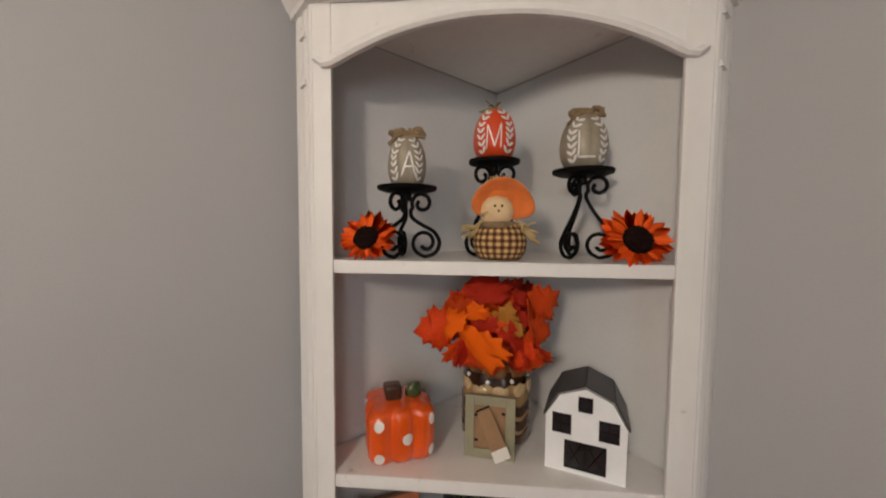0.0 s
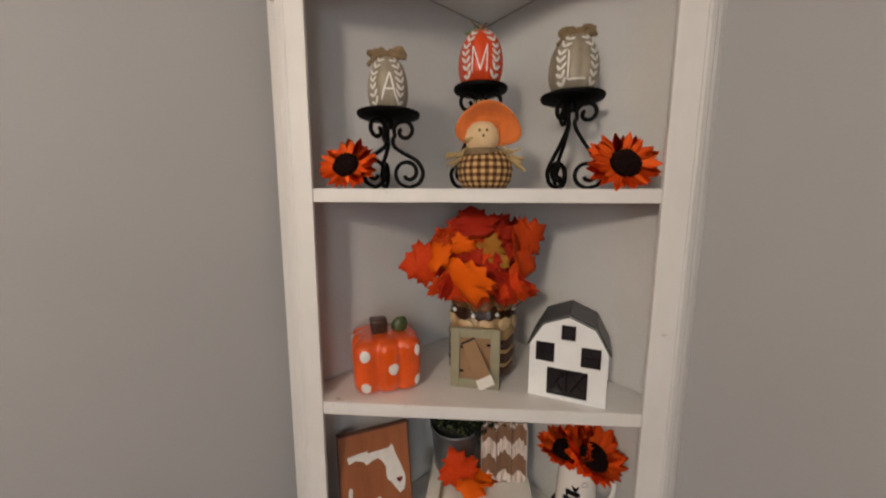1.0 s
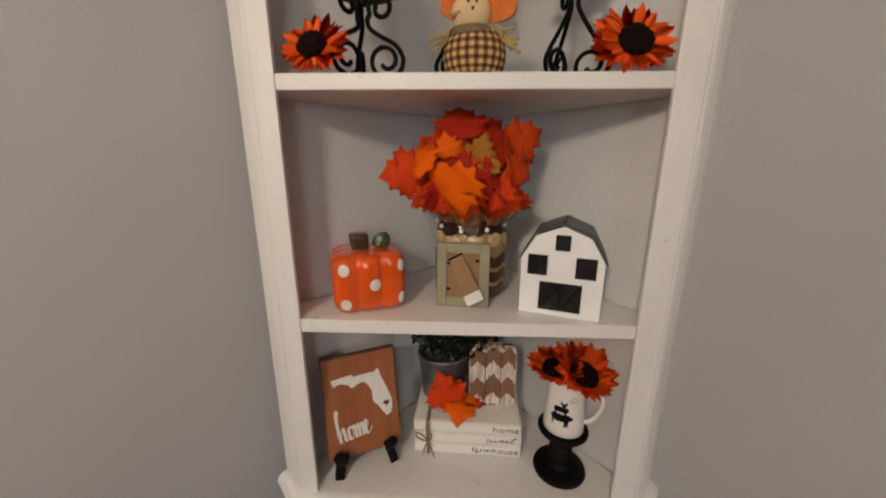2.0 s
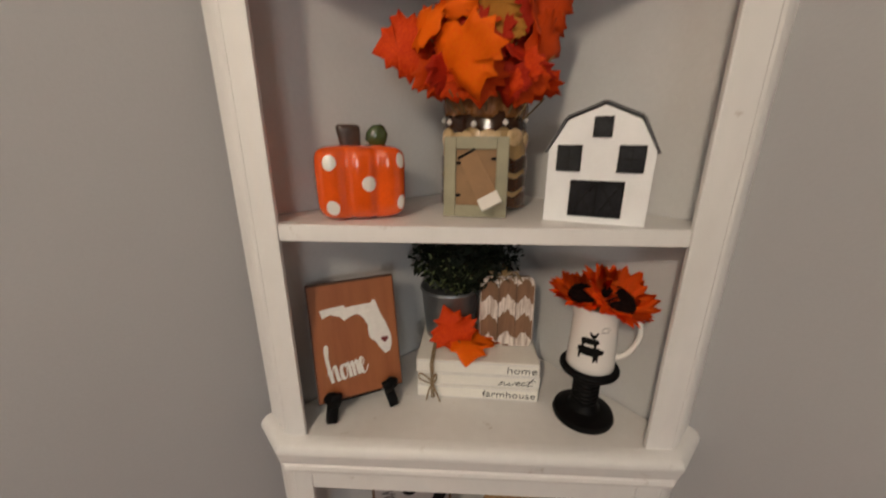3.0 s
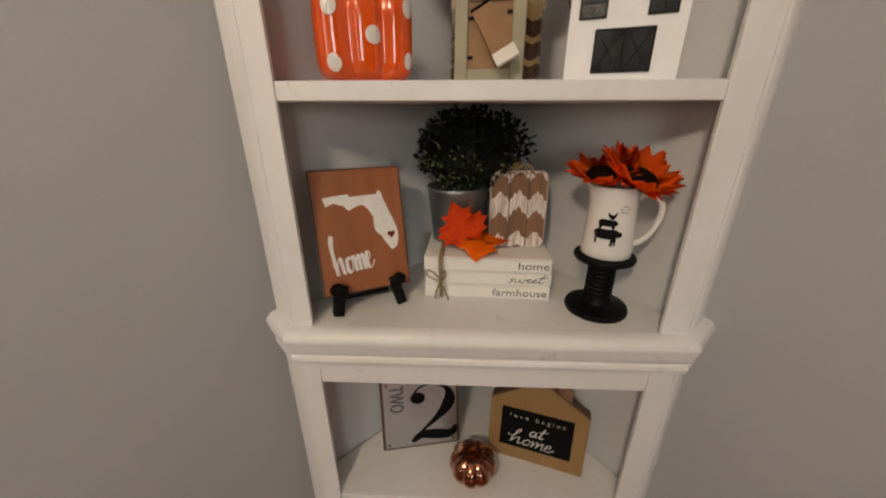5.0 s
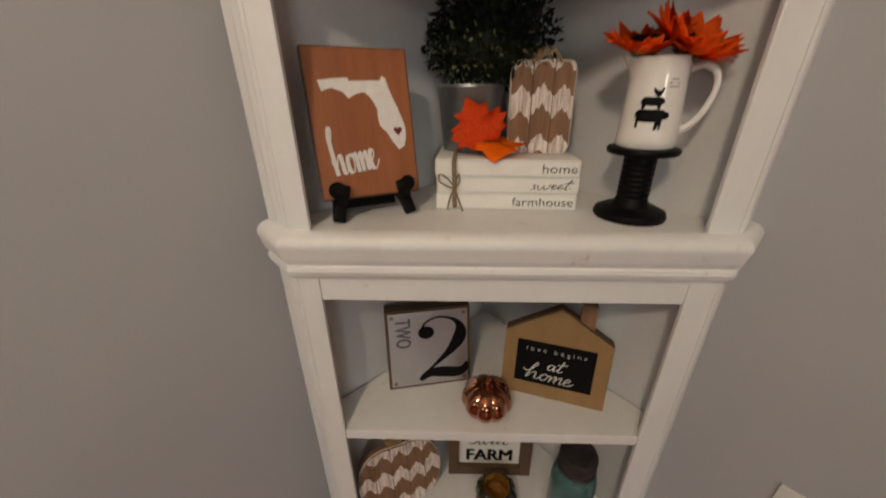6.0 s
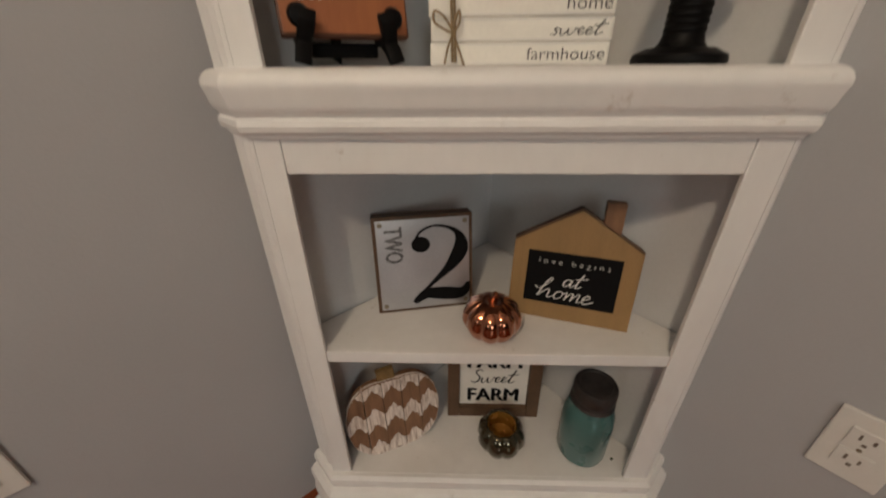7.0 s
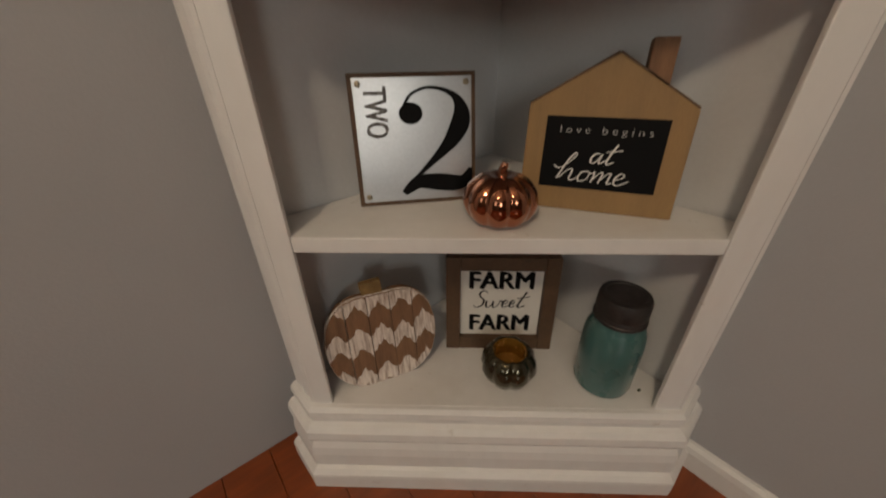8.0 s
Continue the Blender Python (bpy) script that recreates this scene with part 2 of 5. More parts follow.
def prism(outline, depth, bevel=0.0, axis="y", bm=None, m=None, seg=2):
    """Outline in x, z (axis y), extruded from y=0 back to y=depth; axis z: outline in x, y, extruded up."""
    b = bmesh.new()
    vs = [b.verts.new((p[0], 0, p[1]) if axis == "y" else (p[0], p[1], 0)) for p in outline]
    f = b.faces.new(vs)
    out = bmesh.ops.extrude_face_region(b, geom=[f])
    bmesh.ops.translate(b, vec=(0, depth, 0) if axis == "y" else (0, 0, depth), verts=[v for v in out["geom"] if isinstance(v, bmesh.types.BMVert)])
    bmesh.ops.recalc_face_normals(b, faces=b.faces)
    if bevel:
        bmesh.ops.bevel(b, geom=[e for e in b.edges if e.calc_face_angle(0) > 0.5], offset=bevel, segments=seg, affect="EDGES", profile=0.6)
    if m is not None:
        bmesh.ops.transform(b, matrix=m, verts=b.verts)
    return joined(bm, b)


def lathe(profile, seg=32, bm=None, at=(0, 0, 0), lobes=0, lobe_depth=0.0, uv=False, flat=(1, 1)):
    """Rings of (radius, z), turned round z; lobes dent the rings like a pumpkin."""
    b = bmesh.new()
    rows = []
    for r, z in profile:
        row = []
        for i in range(seg):
            a = 2 * math.pi * i / seg
            k = r
            if lobes:
                k = r * (1 - lobe_depth * (1 - abs(math.sin(lobes * a / 2)) ** 0.7))
            row.append(b.verts.new((at[0] + k * math.cos(a) * flat[0], at[1] + k * math.sin(a) * flat[1], at[2] + z)))
        rows.append(row)
    lay = b.loops.layers.uv.new("UVMap") if uv else None
    for j in range(len(rows) - 1):
        for i in range(seg):
            k = (i + 1) % seg
            f = b.faces.new((rows[j][i], rows[j][k], rows[j + 1][k], rows[j + 1][i]))
            if uv:
                for loop, (u, v) in zip(f.loops, ((i, j), (i + 1, j), (i + 1, j + 1), (i, j + 1))):
                    loop[lay].uv = (u / seg, v / (len(rows) - 1))
    b.faces.new(rows[0][::-1]), b.faces.new(rows[-1])
    return joined(bm, b)


def tube(points, radius, seg=8, bm=None, taper=None, closed_ends=True):
    """A round rod along a list of points."""
    b = bmesh.new()
    pts = [Vector(p) for p in points]
    rows, side = [], None
    for i, p in enumerate(pts):
        way = (pts[min(i + 1, len(pts) - 1)] - pts[max(i - 1, 0)]).normalized()
        if side is None:
            side = way.orthogonal().normalized()
        side = (side - way * side.dot(way)).normalized()
        up = way.cross(side)
        r = radius * (taper(i / (len(pts) - 1)) if taper else 1)
        rows.append([b.verts.new(p + r * (math.cos(2 * math.pi * k / seg) * side + math.sin(2 * math.pi * k / seg) * up)) for k in range(seg)])
    for j in range(len(rows) - 1):
        for i in range(seg):
            k = (i + 1) % seg
            b.faces.new((rows[j][i], rows[j][k], rows[j + 1][k], rows[j + 1][i]))
    if closed_ends:
        b.faces.new(rows[0][::-1]), b.faces.new(rows[-1])
    return joined(bm, b)


def ribbon(points, widths, depth, bm=None):
    """A flat brush stroke in x, z with a width of its own at every point, and a little depth in y."""
    b = bmesh.new()
    pts = [Vector((p[0], p[1])) for p in points]
    rows = []
    for i, p in enumerate(pts):
        d = (pts[min(i + 1, len(pts) - 1)] - pts[max(i - 1, 0)]).normalized()
        nrm = Vector((-d.y, d.x)) * widths[i] / 2
        q, r = p + nrm, p - nrm
        rows.append([b.verts.new((q.x, 0, q.y)), b.verts.new((r.x, 0, r.y)), b.verts.new((r.x, -depth, r.y)), b.verts.new((q.x, -depth, q.y))])
    for a, c in zip(rows, rows[1:]):
        for i in range(4):
            k = (i + 1) % 4
            b.faces.new((a[i], a[k], c[k], c[i]))
    b.faces.new(rows[0]), b.faces.new(rows[-1][::-1])
    return joined(bm, b)


def bezier(pts, n=8):
    """Points along a smooth line through pts (Catmull-Rom)."""
    P = [Vector(p) for p in pts]
    P = [2 * P[0] - P[1]] + P + [2 * P[-1] - P[-2]]
    out = []
    for i in range(1, len(P) - 2):
        for k in range(n):
            t = k / n
            a, b, c, d = P[i - 1:i + 3]
            out.append(0.5 * (2 * b + (c - a) * t + (2 * a - 5 * b + 4 * c - d) * t * t + (3 * b - a - 3 * c + d) * t ** 3))
    return out + [P[-2]]


def sweep(path, profile, bm=None):
    """A moulding: profile rows of (out, z) along the plan path of (x, y), mitred at the corners; out is to the right of the path's way."""
    b = bmesh.new()
    P = [Vector(p) for p in path]
    rows = []
    for i, p in enumerate(P):
        ns = []
        for a, c in ((i - 1, i), (i, i + 1)):
            if a >= 0 and c < len(P):
                d = (P[c] - P[a]).normalized()
                ns.append(Vector((d.y, -d.x)))
        nrm = ns[0] if len(ns) == 1 else (ns[0] + ns[1]) / (1 + ns[0].dot(ns[1]))
        rows.append([b.verts.new((p.x + nrm.x * o, p.y + nrm.y * o, z)) for o, z in profile])
    for a, c in zip(rows, rows[1:]):
        for k in range(len(profile)):
            j = (k + 1) % len(profile)
            b.faces.new((a[k], a[j], c[j], c[k]))
    b.faces.new(rows[0]), b.faces.new(rows[-1][::-1])
    return joined(bm, b)


def lettering(name, text, size, material, parent, m, width=None, shear=0.0, depth=0.0006, bold=0.0, squeeze=1.0, fat=0.0):
    """Words in the built-in font as a mesh, centred, standing in x, z of the parent and facing -y."""
    cu = bpy.data.curves.new("tmp", "FONT")
    cu.body, cu.size, cu.align_x, cu.align_y, cu.shear, cu.extrude, cu.offset, cu.resolution_u = text, size, "CENTER", "CENTER", shear, depth, bold, 3
    tmp = bpy.data.objects.new("tmp", cu)
    scene.collection.objects.link(tmp)
    bpy.context.view_layer.update()
    me = bpy.data.meshes.new_from_object(tmp.evaluated_get(bpy.context.evaluated_depsgraph_get()))
    bpy.data.objects.remove(tmp)
    me.name = name
    xs = [v.co.x for v in me.vertices]
    ys = [v.co.y for v in me.vertices]
    kx = (width / (max(xs) - min(xs))) if width else squeeze
    cx, cy = (max(xs) + min(xs)) / 2, (max(ys) + min(ys)) / 2
    me.transform(Matrix.Diagonal((kx, 1, 1, 1)) @ Matrix.Translation((-cx, -cy, 0)))
    if fat:
        bm = bmesh.new()
        for k, dy in ((-1, 0.4), (0, 0), (1, -0.4)):
            me2 = me.copy()
            me2.transform(Matrix.Translation((k * fat, dy * fat, 0.00004 * k)))
            bm.from_mesh(me2)
            bpy.data.meshes.remove(me2)
        bm.to_mesh(me)
        bm.free()
    me.materials.clear()
    me.materials.append(material)
    ob = new(name, me)
    ob.parent = parent
    ob.matrix_local = m @ pose(0, 0, 0, 90)
    return ob


# ---- room ----
def wall_slab(name, m, length, height, label, holes=(), paint=None):
    """A wall of 0.12 m along +x of m, its inner face at y=0 and its body behind; holes are (x0, x1, z0, z1)."""
    bm = bmesh.new()
    xs = sorted({0, length, *[h[0] for h in holes], *[h[1] for h in holes]})
    for a, c in zip(xs, xs[1:]):
        cuts = [(h[2], h[3]) for h in holes if h[0] <= a and h[1] >= c]
        z = 0
        for lo, hi in cuts + [(height, height)]:
            if lo > z:
                box(c - a, 0.12, lo - z, ((a + c) / 2, 0.06, (lo + z) / 2), bm=bm)
            z = hi
    ob = link_mesh(name, bm, paint or M_WALL)
    ob.matrix_world = m
    return tagged(ob, label, "wall", kind="structure")


wall_slab("wall_right", ROOM @ pose(-0.12, 0, 0), SIZE + 0.24, HIGH, "grey painted drywall behind the corner cabinet")
wall_slab("wall_left", ROOM @ pose(0, -SIZE, 0, 0, 0, 90), SIZE, HIGH, "grey painted drywall beside the corner cabinet")
# two walls out of view, dark only to keep the room's bounce low
wall_slab("wall_far_a", ROOM @ pose(SIZE, 0, 0, 0, 0, -90), SIZE, HIGH, "unseen wall with a window, darkened against bounce light", [(2.7, 4.1, 1.0, 2.3)], M_FARWALL)
wall_slab("wall_far_b", ROOM @ pose(SIZE + 0.12, -SIZE, 0, 0, 0, 180), SIZE + 0.24, HIGH, "unseen wall with a two-pane window, darkened against bounce light", [(SIZE - 2.18, SIZE - 0.78, 1.0, 2.3)], M_FARWALL)
ceil = link_mesh("ceiling", box(SIZE + 0.24, SIZE + 0.24, 0.1, (SIZE / 2, -SIZE / 2, HIGH + 0.05)), M_CEIL)
ceil.matrix_world = ROOM
tagged(ceil, "plain white painted ceiling", "ceiling", kind="structure")


def window(name, m):
    w = thing(name, m, "white framed window with two panes", "window", kind="structure")
    for x in (-0.7, 0.7):
        part("window_frame", box(0.05, 0.08, 1.30, (x * 0.965, 0.05, 1.65), 0.004), M_TRIM, w)
    for z in (1.025, 2.275):
        part("window_frame", box(1.30, 0.06, 0.05, (0, 0.05, z), 0.004), M_TRIM, w)
    part("mullion", box(0.06, 0.06, 1.20, (0, 0.04, 1.65), 0.004), M_TRIM, w)
    part("window_sill", box(1.5, 0.16, 0.03, (0, -0.02, 0.985), 0.006), M_TRIM, w)


window("window_1", ROOM @ pose(SIZE, -3.4, 0, 0, 0, -90))
window("window_2", ROOM @ pose(1.6, -SIZE, 0, 0, 0, 180))

lamp = thing("pendant_lamp", lamp_at, "white glass globe pendant lamp on a dark cord", "lamp")
part("globe", lathe([(0.004 + 0.096 * math.sin(math.pi * i / 14), -0.1 * math.cos(math.pi * i / 14)) for i in range(15)], 28), glow_glass("lamp_glass", (1.0, 0.865, 0.73), LAMP_GLOW), lamp, smooth=60)
part("cap", lathe([(0.012, 0.135), (0.030, 0.128), (0.036, 0.100), (0.034, 0.094), (0.004, 0.094)], 24), M_IRON, lamp, smooth=40)
part("cord", tube([(0, 0, 0.13), (0, 0, HIGH - 1.96 - 0.01)], 0.004, 8), M_IRON, lamp, smooth=60)
part("canopy", lathe([(0.006, HIGH - 2.005), (0.045, HIGH - 1.995), (0.055, HIGH - 1.96), (0.004, HIGH - 1.96)], 28), M_IRON, lamp, smooth=40)

# floor of long boards, run along the right-hand wall
floor_ob = link_mesh("floor", box(SIZE + 0.2, SIZE + 0.2, 0.05, (SIZE / 2, -SIZE / 2, -0.041)), M_SIGNE)
floor_ob.matrix_world = ROOM
tagged(floor_ob, "dark red-brown wooden plank floor", "floor", kind="structure")
board_bm = box(SIZE + 0.2, 0.0834, 0.016, (SIZE / 2, 0, -0.008), 0.0012, 1)
board_me = bpy.data.meshes.new("plank")
board_bm.to_mesh(board_me)
board_bm.free()
board_me.materials.append(M_BOARD)
for i in range(int(SIZE / 0.084) + 2):
    ob = new("plank", board_me)
    ob.parent = floor_ob
    ob.location = ((i * 37 % 11) * 0.004, 0.03 - 0.084 * i, 0.0004 * (i % 3) - 0.0008)

# baseboard on the right-hand wall
bb = link_mesh("baseboard", sweep([(0.30, 0), (SIZE, 0)], [(0, 0), (0.014, 0), (0.014, 0.040), (0.011, 0.050), (0.005, 0.056), (0, 0.058)]), M_TRIM)
bb.matrix_world = ROOM
tagged(bb, "low white painted baseboard", "baseboard", kind="structure")


# ---- corner cabinet ----
Z1, Z2, Z3, Z4, Z5 = 1.565, 1.211, 0.873, 0.487, 0.180     # tops of the shelves
EDGE, OUT = 0.26, 0.299                                     # half the opening, half the front
BACKX, BACKY = 0.020, 0.385                                 # inner back corner
OUTL = 0.290
SIDE, SIDEY = {-1: -0.318, 1: 0.318}, {-1: 0.045, 1: 0.035}   # front ends of the back boards
PLAN = [(-OUTL - 0.047, 0.047), (-OUTL, 0), (OUT, 0), (OUT + 0.055, 0.055)]

cabinet = thing("corner_cabinet", pose(0, 0, 0), "tall white painted corner cabinet with open shelves and arched top", "cabinet")
for s in (-1, 1):
    OUTS = OUT if s > 0 else OUTL
    part("stile", prism([(s * EDGE, 0), (s * OUTS, 0), (s * (OUTS - 0.002), 0.02), (s * (EDGE + 0.018), 0.02), (s * EDGE, 0.007)], 1.96, 0.0015, axis="z", m=pose(0, 0, 0.002)), M_WHITE, cabinet)
    # canted return to the wall, with two flutes and chamfer stops
    ret = prism([(s * OUTS, 0.0), (s * (OUTS + 0.005), 0.0005), (s * (OUTS + 0.012), 0.011), (s * (OUTS + 0.020), 0.015), (s * (OUTS + 0.030), 0.029), (s * (OUTS + 0.038), 0.034), (s * (OUTS + 0.055 - 0.008 * (s < 0)), 0.051 - 0.008 * (s < 0)),
                 (s * (OUTS + 0.055 - 0.008 * (s < 0)), 0.070), (s * (OUTS + 0.001), 0.021)], 1.965, axis="z", m=pose(0, 0, 0.002))
    part("side_return", ret, M_WHITE, cabinet)
    for z in (1.847 + 0.006 * s, 1.921 + 0.006 * s):
        stop = bmesh.new()
        foot = [stop.verts.new(p) for p in ((-0.011, 0.004, 0.0), (0.011, 0.004, 0.0), (0.011, -0.004, 0.0), (-0.011, -0.004, 0.0))]
        tip = [stop.verts.new(p) for p in ((-0.004, 0.004, 0.020), (0.004, 0.004, 0.020))]
        stop.faces.new(foot)
        stop.faces.new((foot[3], foot[2], tip[1], tip[0])), stop.faces.new((foot[2], foot[1], tip[1])), stop.faces.new((foot[0], foot[3], tip[0])), stop.faces.new((foot[1], foot[0], tip[0], tip[1]))
        part("chamfer_stop", stop, M_WHITE, cabinet, m=pose(s * (OUTS + 0.022), 0.0175, z, 0, 0, 45 * s))
    a, c = Vector((SIDE[s], SIDEY[s])), Vector((BACKX, BACKY))
    d = (c - a).normalized() * 0.006
    nrm = Vector((-d.y, d.x)) * (1 if s < 0 else -1)
    part("back_panel", prism([a, c, c + nrm, a + nrm], 1.955, axis="z", m=pose(0, 0, 0.004)), M_BACK, cabinet, "pale painted back board")


def shelf(z, thick, front):
    pts = [(-EDGE + 0.0005, front), (EDGE - 0.0005, front), (EDGE - 0.0005, 0.0076), (EDGE + 0.0175, 0.0206), (SIDE[1] - 0.006, SIDEY[1]), (BACKX, BACKY - 0.003), (SIDE[-1] + 0.006, SIDEY[-1]), (-EDGE - 0.0175, 0.0206), (-EDGE + 0.0005, 0.0076)]
    part("shelf", prism(pts, thick, 0.0015, axis="z", m=pose(0, 0, z - thick)), M_WHITE, cabinet)


shelf(Z1, 0.021, 0.001), shelf(Z2, 0.022, 0.001), shelf(Z3, 0.03, -0.002), shelf(Z4, 0.021, 0.001), shelf(Z5, 0.03, -0.002)
part("top_board", prism([(-OUT, 0.022), (OUT, 0.022), (SIDE[1], SIDEY[1]), (BACKX, BACKY - 0.003), (SIDE[-1], SIDEY[-1])], 0.012, axis="z", m=pose(0, 0, 1.962)), M_WHITE, cabinet)

# arched valance with its bead


def arch(x, lift=0.0):
    u = abs(x) / EDGE
    return 1.864 + lift + 0.067 * (1 - u ** 2.2) if u < 1 else 1.864 + lift


N = 40
low = [(-EDGE - 0.002 + (2 * EDGE + 0.004) * i / N, arch(-EDGE + 2 * EDGE * i / N, 0.008)) for i in range(N + 1)]
part("arch_valance", prism(low + [(EDGE + 0.002, 1.967), (-EDGE - 0.002, 1.967)], 0.017, m=pose(0, 0.0022, 0)), M_WHITE, cabinet)
line = [Vector((-EDGE - 0.024, 0, 1.874)), Vector((-EDGE - 0.012, 0, 1.866))] + [Vector((x, 0, arch(x, 0.004))) for x in [-EDGE + 2 * EDGE * i / N for i in range(N + 1)]] + [Vector((EDGE + 0.012, 0, 1.866)), Vector((EDGE + 0.024, 0, 1.874))]
bead = bmesh.new()
rows = []
for i, p in enumerate(line):
    d = (line[min(i + 1, len(line) - 1)] - line[max(i - 1, 0)]).normalized()
    up = Vector((-d.z, 0, d.x))
    k = 0.55 + 0.45 * min(1, min(i, len(line) - 1 - i) / 3)
    rows.append([bead.verts.new(p + up * u * k + Vector((0, y, 0))) for u, y in ((-0.007, 0.003), (-0.008, -0.008), (-0.003, -0.012), (0.002, -0.010), (0.003, -0.0065), (0.007, -0.006), (0.011, -0.003), (0.0125, 0.003))])
for a, c in zip(rows, rows[1:]):
    for k in range(8):
        bead.faces.new((a[k], a[(k + 1) % 8], c[(k + 1) % 8], c[k]))
bead.faces.new(rows[0]), bead.faces.new(rows[-1][::-1])
part("arch_trim", bead, M_WHITE, cabinet, smooth=35)

part("crown", sweep(PLAN, [(0, 1.958), (0.010, 1.958), (0.012, 1.966), (0.017, 1.970), (0.024, 1.984), (0.038, 1.998), (0.040, 2.012), (0.048, 2.016), (0.048, 2.03), (0, 2.03)]), M_WHITE, cabinet)
part("waist_moulding", sweep(PLAN, [(-0.002, 0.8728), (0.005, 0.8726), (0.0125, 0.8705), (0.018, 0.8660), (0.0212, 0.8600), (0.0215, 0.8550), (0.0198, 0.8500), (0.0182, 0.8440), (0.0172, 0.838), (0.0152, 0.8325), (0.0115, 0.829), (0.0095, 0.8255), (0.0125, 0.8230), (0.0138, 0.817), (0.012, 0.811), (0.0070, 0.808), (0.0055, 0.804), (0.0, 0.802)]), M_WHITE, cabinet, smooth=28)
part("apron", box(2 * EDGE - 0.001, 0.018, 0.082, (0, 0.0105, 0.804), 0.001), M_WHITE, cabinet)
part("plinth", sweep(PLAN, [(-0.001, 0.1795), (0.008, 0.179), (0.014, 0.173), (0.0155, 0.163), (0.012, 0.153), (0.0115, 0.148), (0.020, 0.145), (0.027, 0.138), (0.029, 0.124), (0.025, 0.114), (0.021, 0.108), (0.026, 0.096), (0.029, 0.080), (0.029, 0.056), (0.026, 0.046), (0.032, 0.043), (0.039, 0.036), (0.040, 0.030), (0.040, 0.0), (-0.001, 0.0)]), M_WHITE, cabinet)


# ---- outlets ----
def outlet(at, yaw):
    o = thing("wall_outlet", pose(*at, 0, 0, yaw), "white plastic double wall outlet plate", "outlet", group="wall outlets")
    part("cover_plate", box(0.070, 0.006, 0.114, (0, -0.003, 0), 0.0025), M_PLATE, o)
    for z in (-0.0195, 0.0195):
        sock = part("socket", box(0.034, 0.003, 0.029, (0, -0.0072, z), 0.0012), M_PLATE, o)
        part("slot", box(0.0025, 0.001, 0.009, (-0.0064, -0.0091, z + 0.003)), M_SLOT, sock)
        part("slot", box(0.0025, 0.001, 0.007, (0.0064, -0.0091, z + 0.003)), M_SLOT, sock)
        part("ground_hole", box(0.0045, 0.001, 0.0045, (0, -0.0091, z - 0.0075), 0.0004), M_SLOT, sock)
    part("screw", lathe([(0.0028, 0), (0.0028, 0.001), (0.001, 0.0014)], 12), M_BROWNTIP, o, m=pose(0, -0.006, 0, 90))
    return o


p = ROOM @ Vector((0.685, 0, 0))
outlet((p.x, p.y, 0.418), -48.5)
p = ROOM @ Vector((0, -0.890, 0))
outlet((p.x, p.y, 0.450), 41.5)


# ---- things: candle holders and lettered pumpkins ----
def spiral(cx, cz, r0, r1, a0, turn, n=18, ease=1.0):
    out = []
    for i in range(n + 1):
        u = i / n
        r = r1 + (r0 - r1) * (1 - u) ** ease if ease > 1 else r0 + (r1 - r0) * u ** (1 / ease)
        out.append((cx + r * math.cos(a0 + turn * u), cz + r * math.sin(a0 + turn * u)))
    return out


def candle_holder(at, h, r, yaw, label):
    t = thing("candle_holder", pose(*at, 0, 0, yaw), label, "candle holder", group="wrought iron candle holders")
    part("dish", lathe([(0.004, h - 0.006), (r * 0.80, h - 0.006), (r * 0.97, h - 0.003), (r, h + 0.001), (r * 0.985, h + 0.003), (r * 0.90, h), (0.004, h - 0.001)], 40), M_CORK, t, smooth=40)
    part("collar", lathe([(0.006, h - 0.022), (0.0085, h - 0.016), (0.006, h - 0.006)], 14), M_IRON, t, smooth=50)
    top = spiral(0.0250, h - 0.0255, 0.005, 0.0170, -3.9, 8.1, 26, 2.0)
    mid = [(0.0065, h - 0.038), (0.0090, h - 0.050), (0.0260, (h - 0.004) / 2), (0.0465, 0.046), (0.0565, 0.028), (0.050, 0.0105), (0.034, 0.0038)]
    low = spiral(0.031, 0.0265, 0.0220, 0.006, -1.5, -7.6, 26, 0.65)
    for i in range(3):
        a = 2 * math.pi * i / 3
        line = bezier([(x, z, 0) for x, z in top[:-1:2]] + [(x, z, 0) for x, z in mid] + [(x, z, 0) for x, z in low[1::2]], 3)
        pts = [(q.x * math.cos(a), q.x * math.sin(a), q.y) for q in line]
        part("scroll_leg", tube(pts, 0.0034, 8), M_IRON, t, smooth=60)
    return t


def egg(r, h, n=16):
    """Profile of a tall pumpkin, widest below the middle."""
    out = []
    for i in range(n + 1):
        u = i / n
        a = math.pi * u
        out.append((max(0.003, r * math.sin(a) ** 0.62 * (1.0 + 0.10 * math.cos(a))), h * (0.5 - 0.5 * math.cos(a))))
    return out


def egg_radius(prof, z):
    for (r0, z0), (r1, z1) in zip(prof, prof[1:]):
        if z0 <= z <= z1:
            return r0 + (r1 - r0) * (z - z0) / max(1e-6, z1 - z0)
    return prof[-1][0]


def wrap(ob, prof, lift=0.0012):
    """Lay a flat mesh in x, z round the side that faces -y."""
    for v in ob.data.vertices:
        r = egg_radius(prof, v.co.z) + lift - 0.6 * v.co.y
        a = v.co.x / max(0.01, r)
        v.co = (r * math.sin(a), -r * math.cos(a), v.co.z)


STROKES = {"A": [[(-0.5, -0.5), (0.08, 0.5)], [(0.08, 0.5), (0.5, -0.44)], [(-0.26, -0.12), (0.46, -0.10)]],
           "M": [[(-0.48, -0.5), (-0.42, 0.46)], [(-0.42, 0.46), (0.04, -0.42)], [(0.04, -0.42), (0.46, 0.5)], [(0.46, 0.5), (0.44, -0.48)]],
           "L": [[(-0.46, 0.52), (-0.48, -0.46)], [(-0.48, -0.46), (0.52, -0.46)]]}


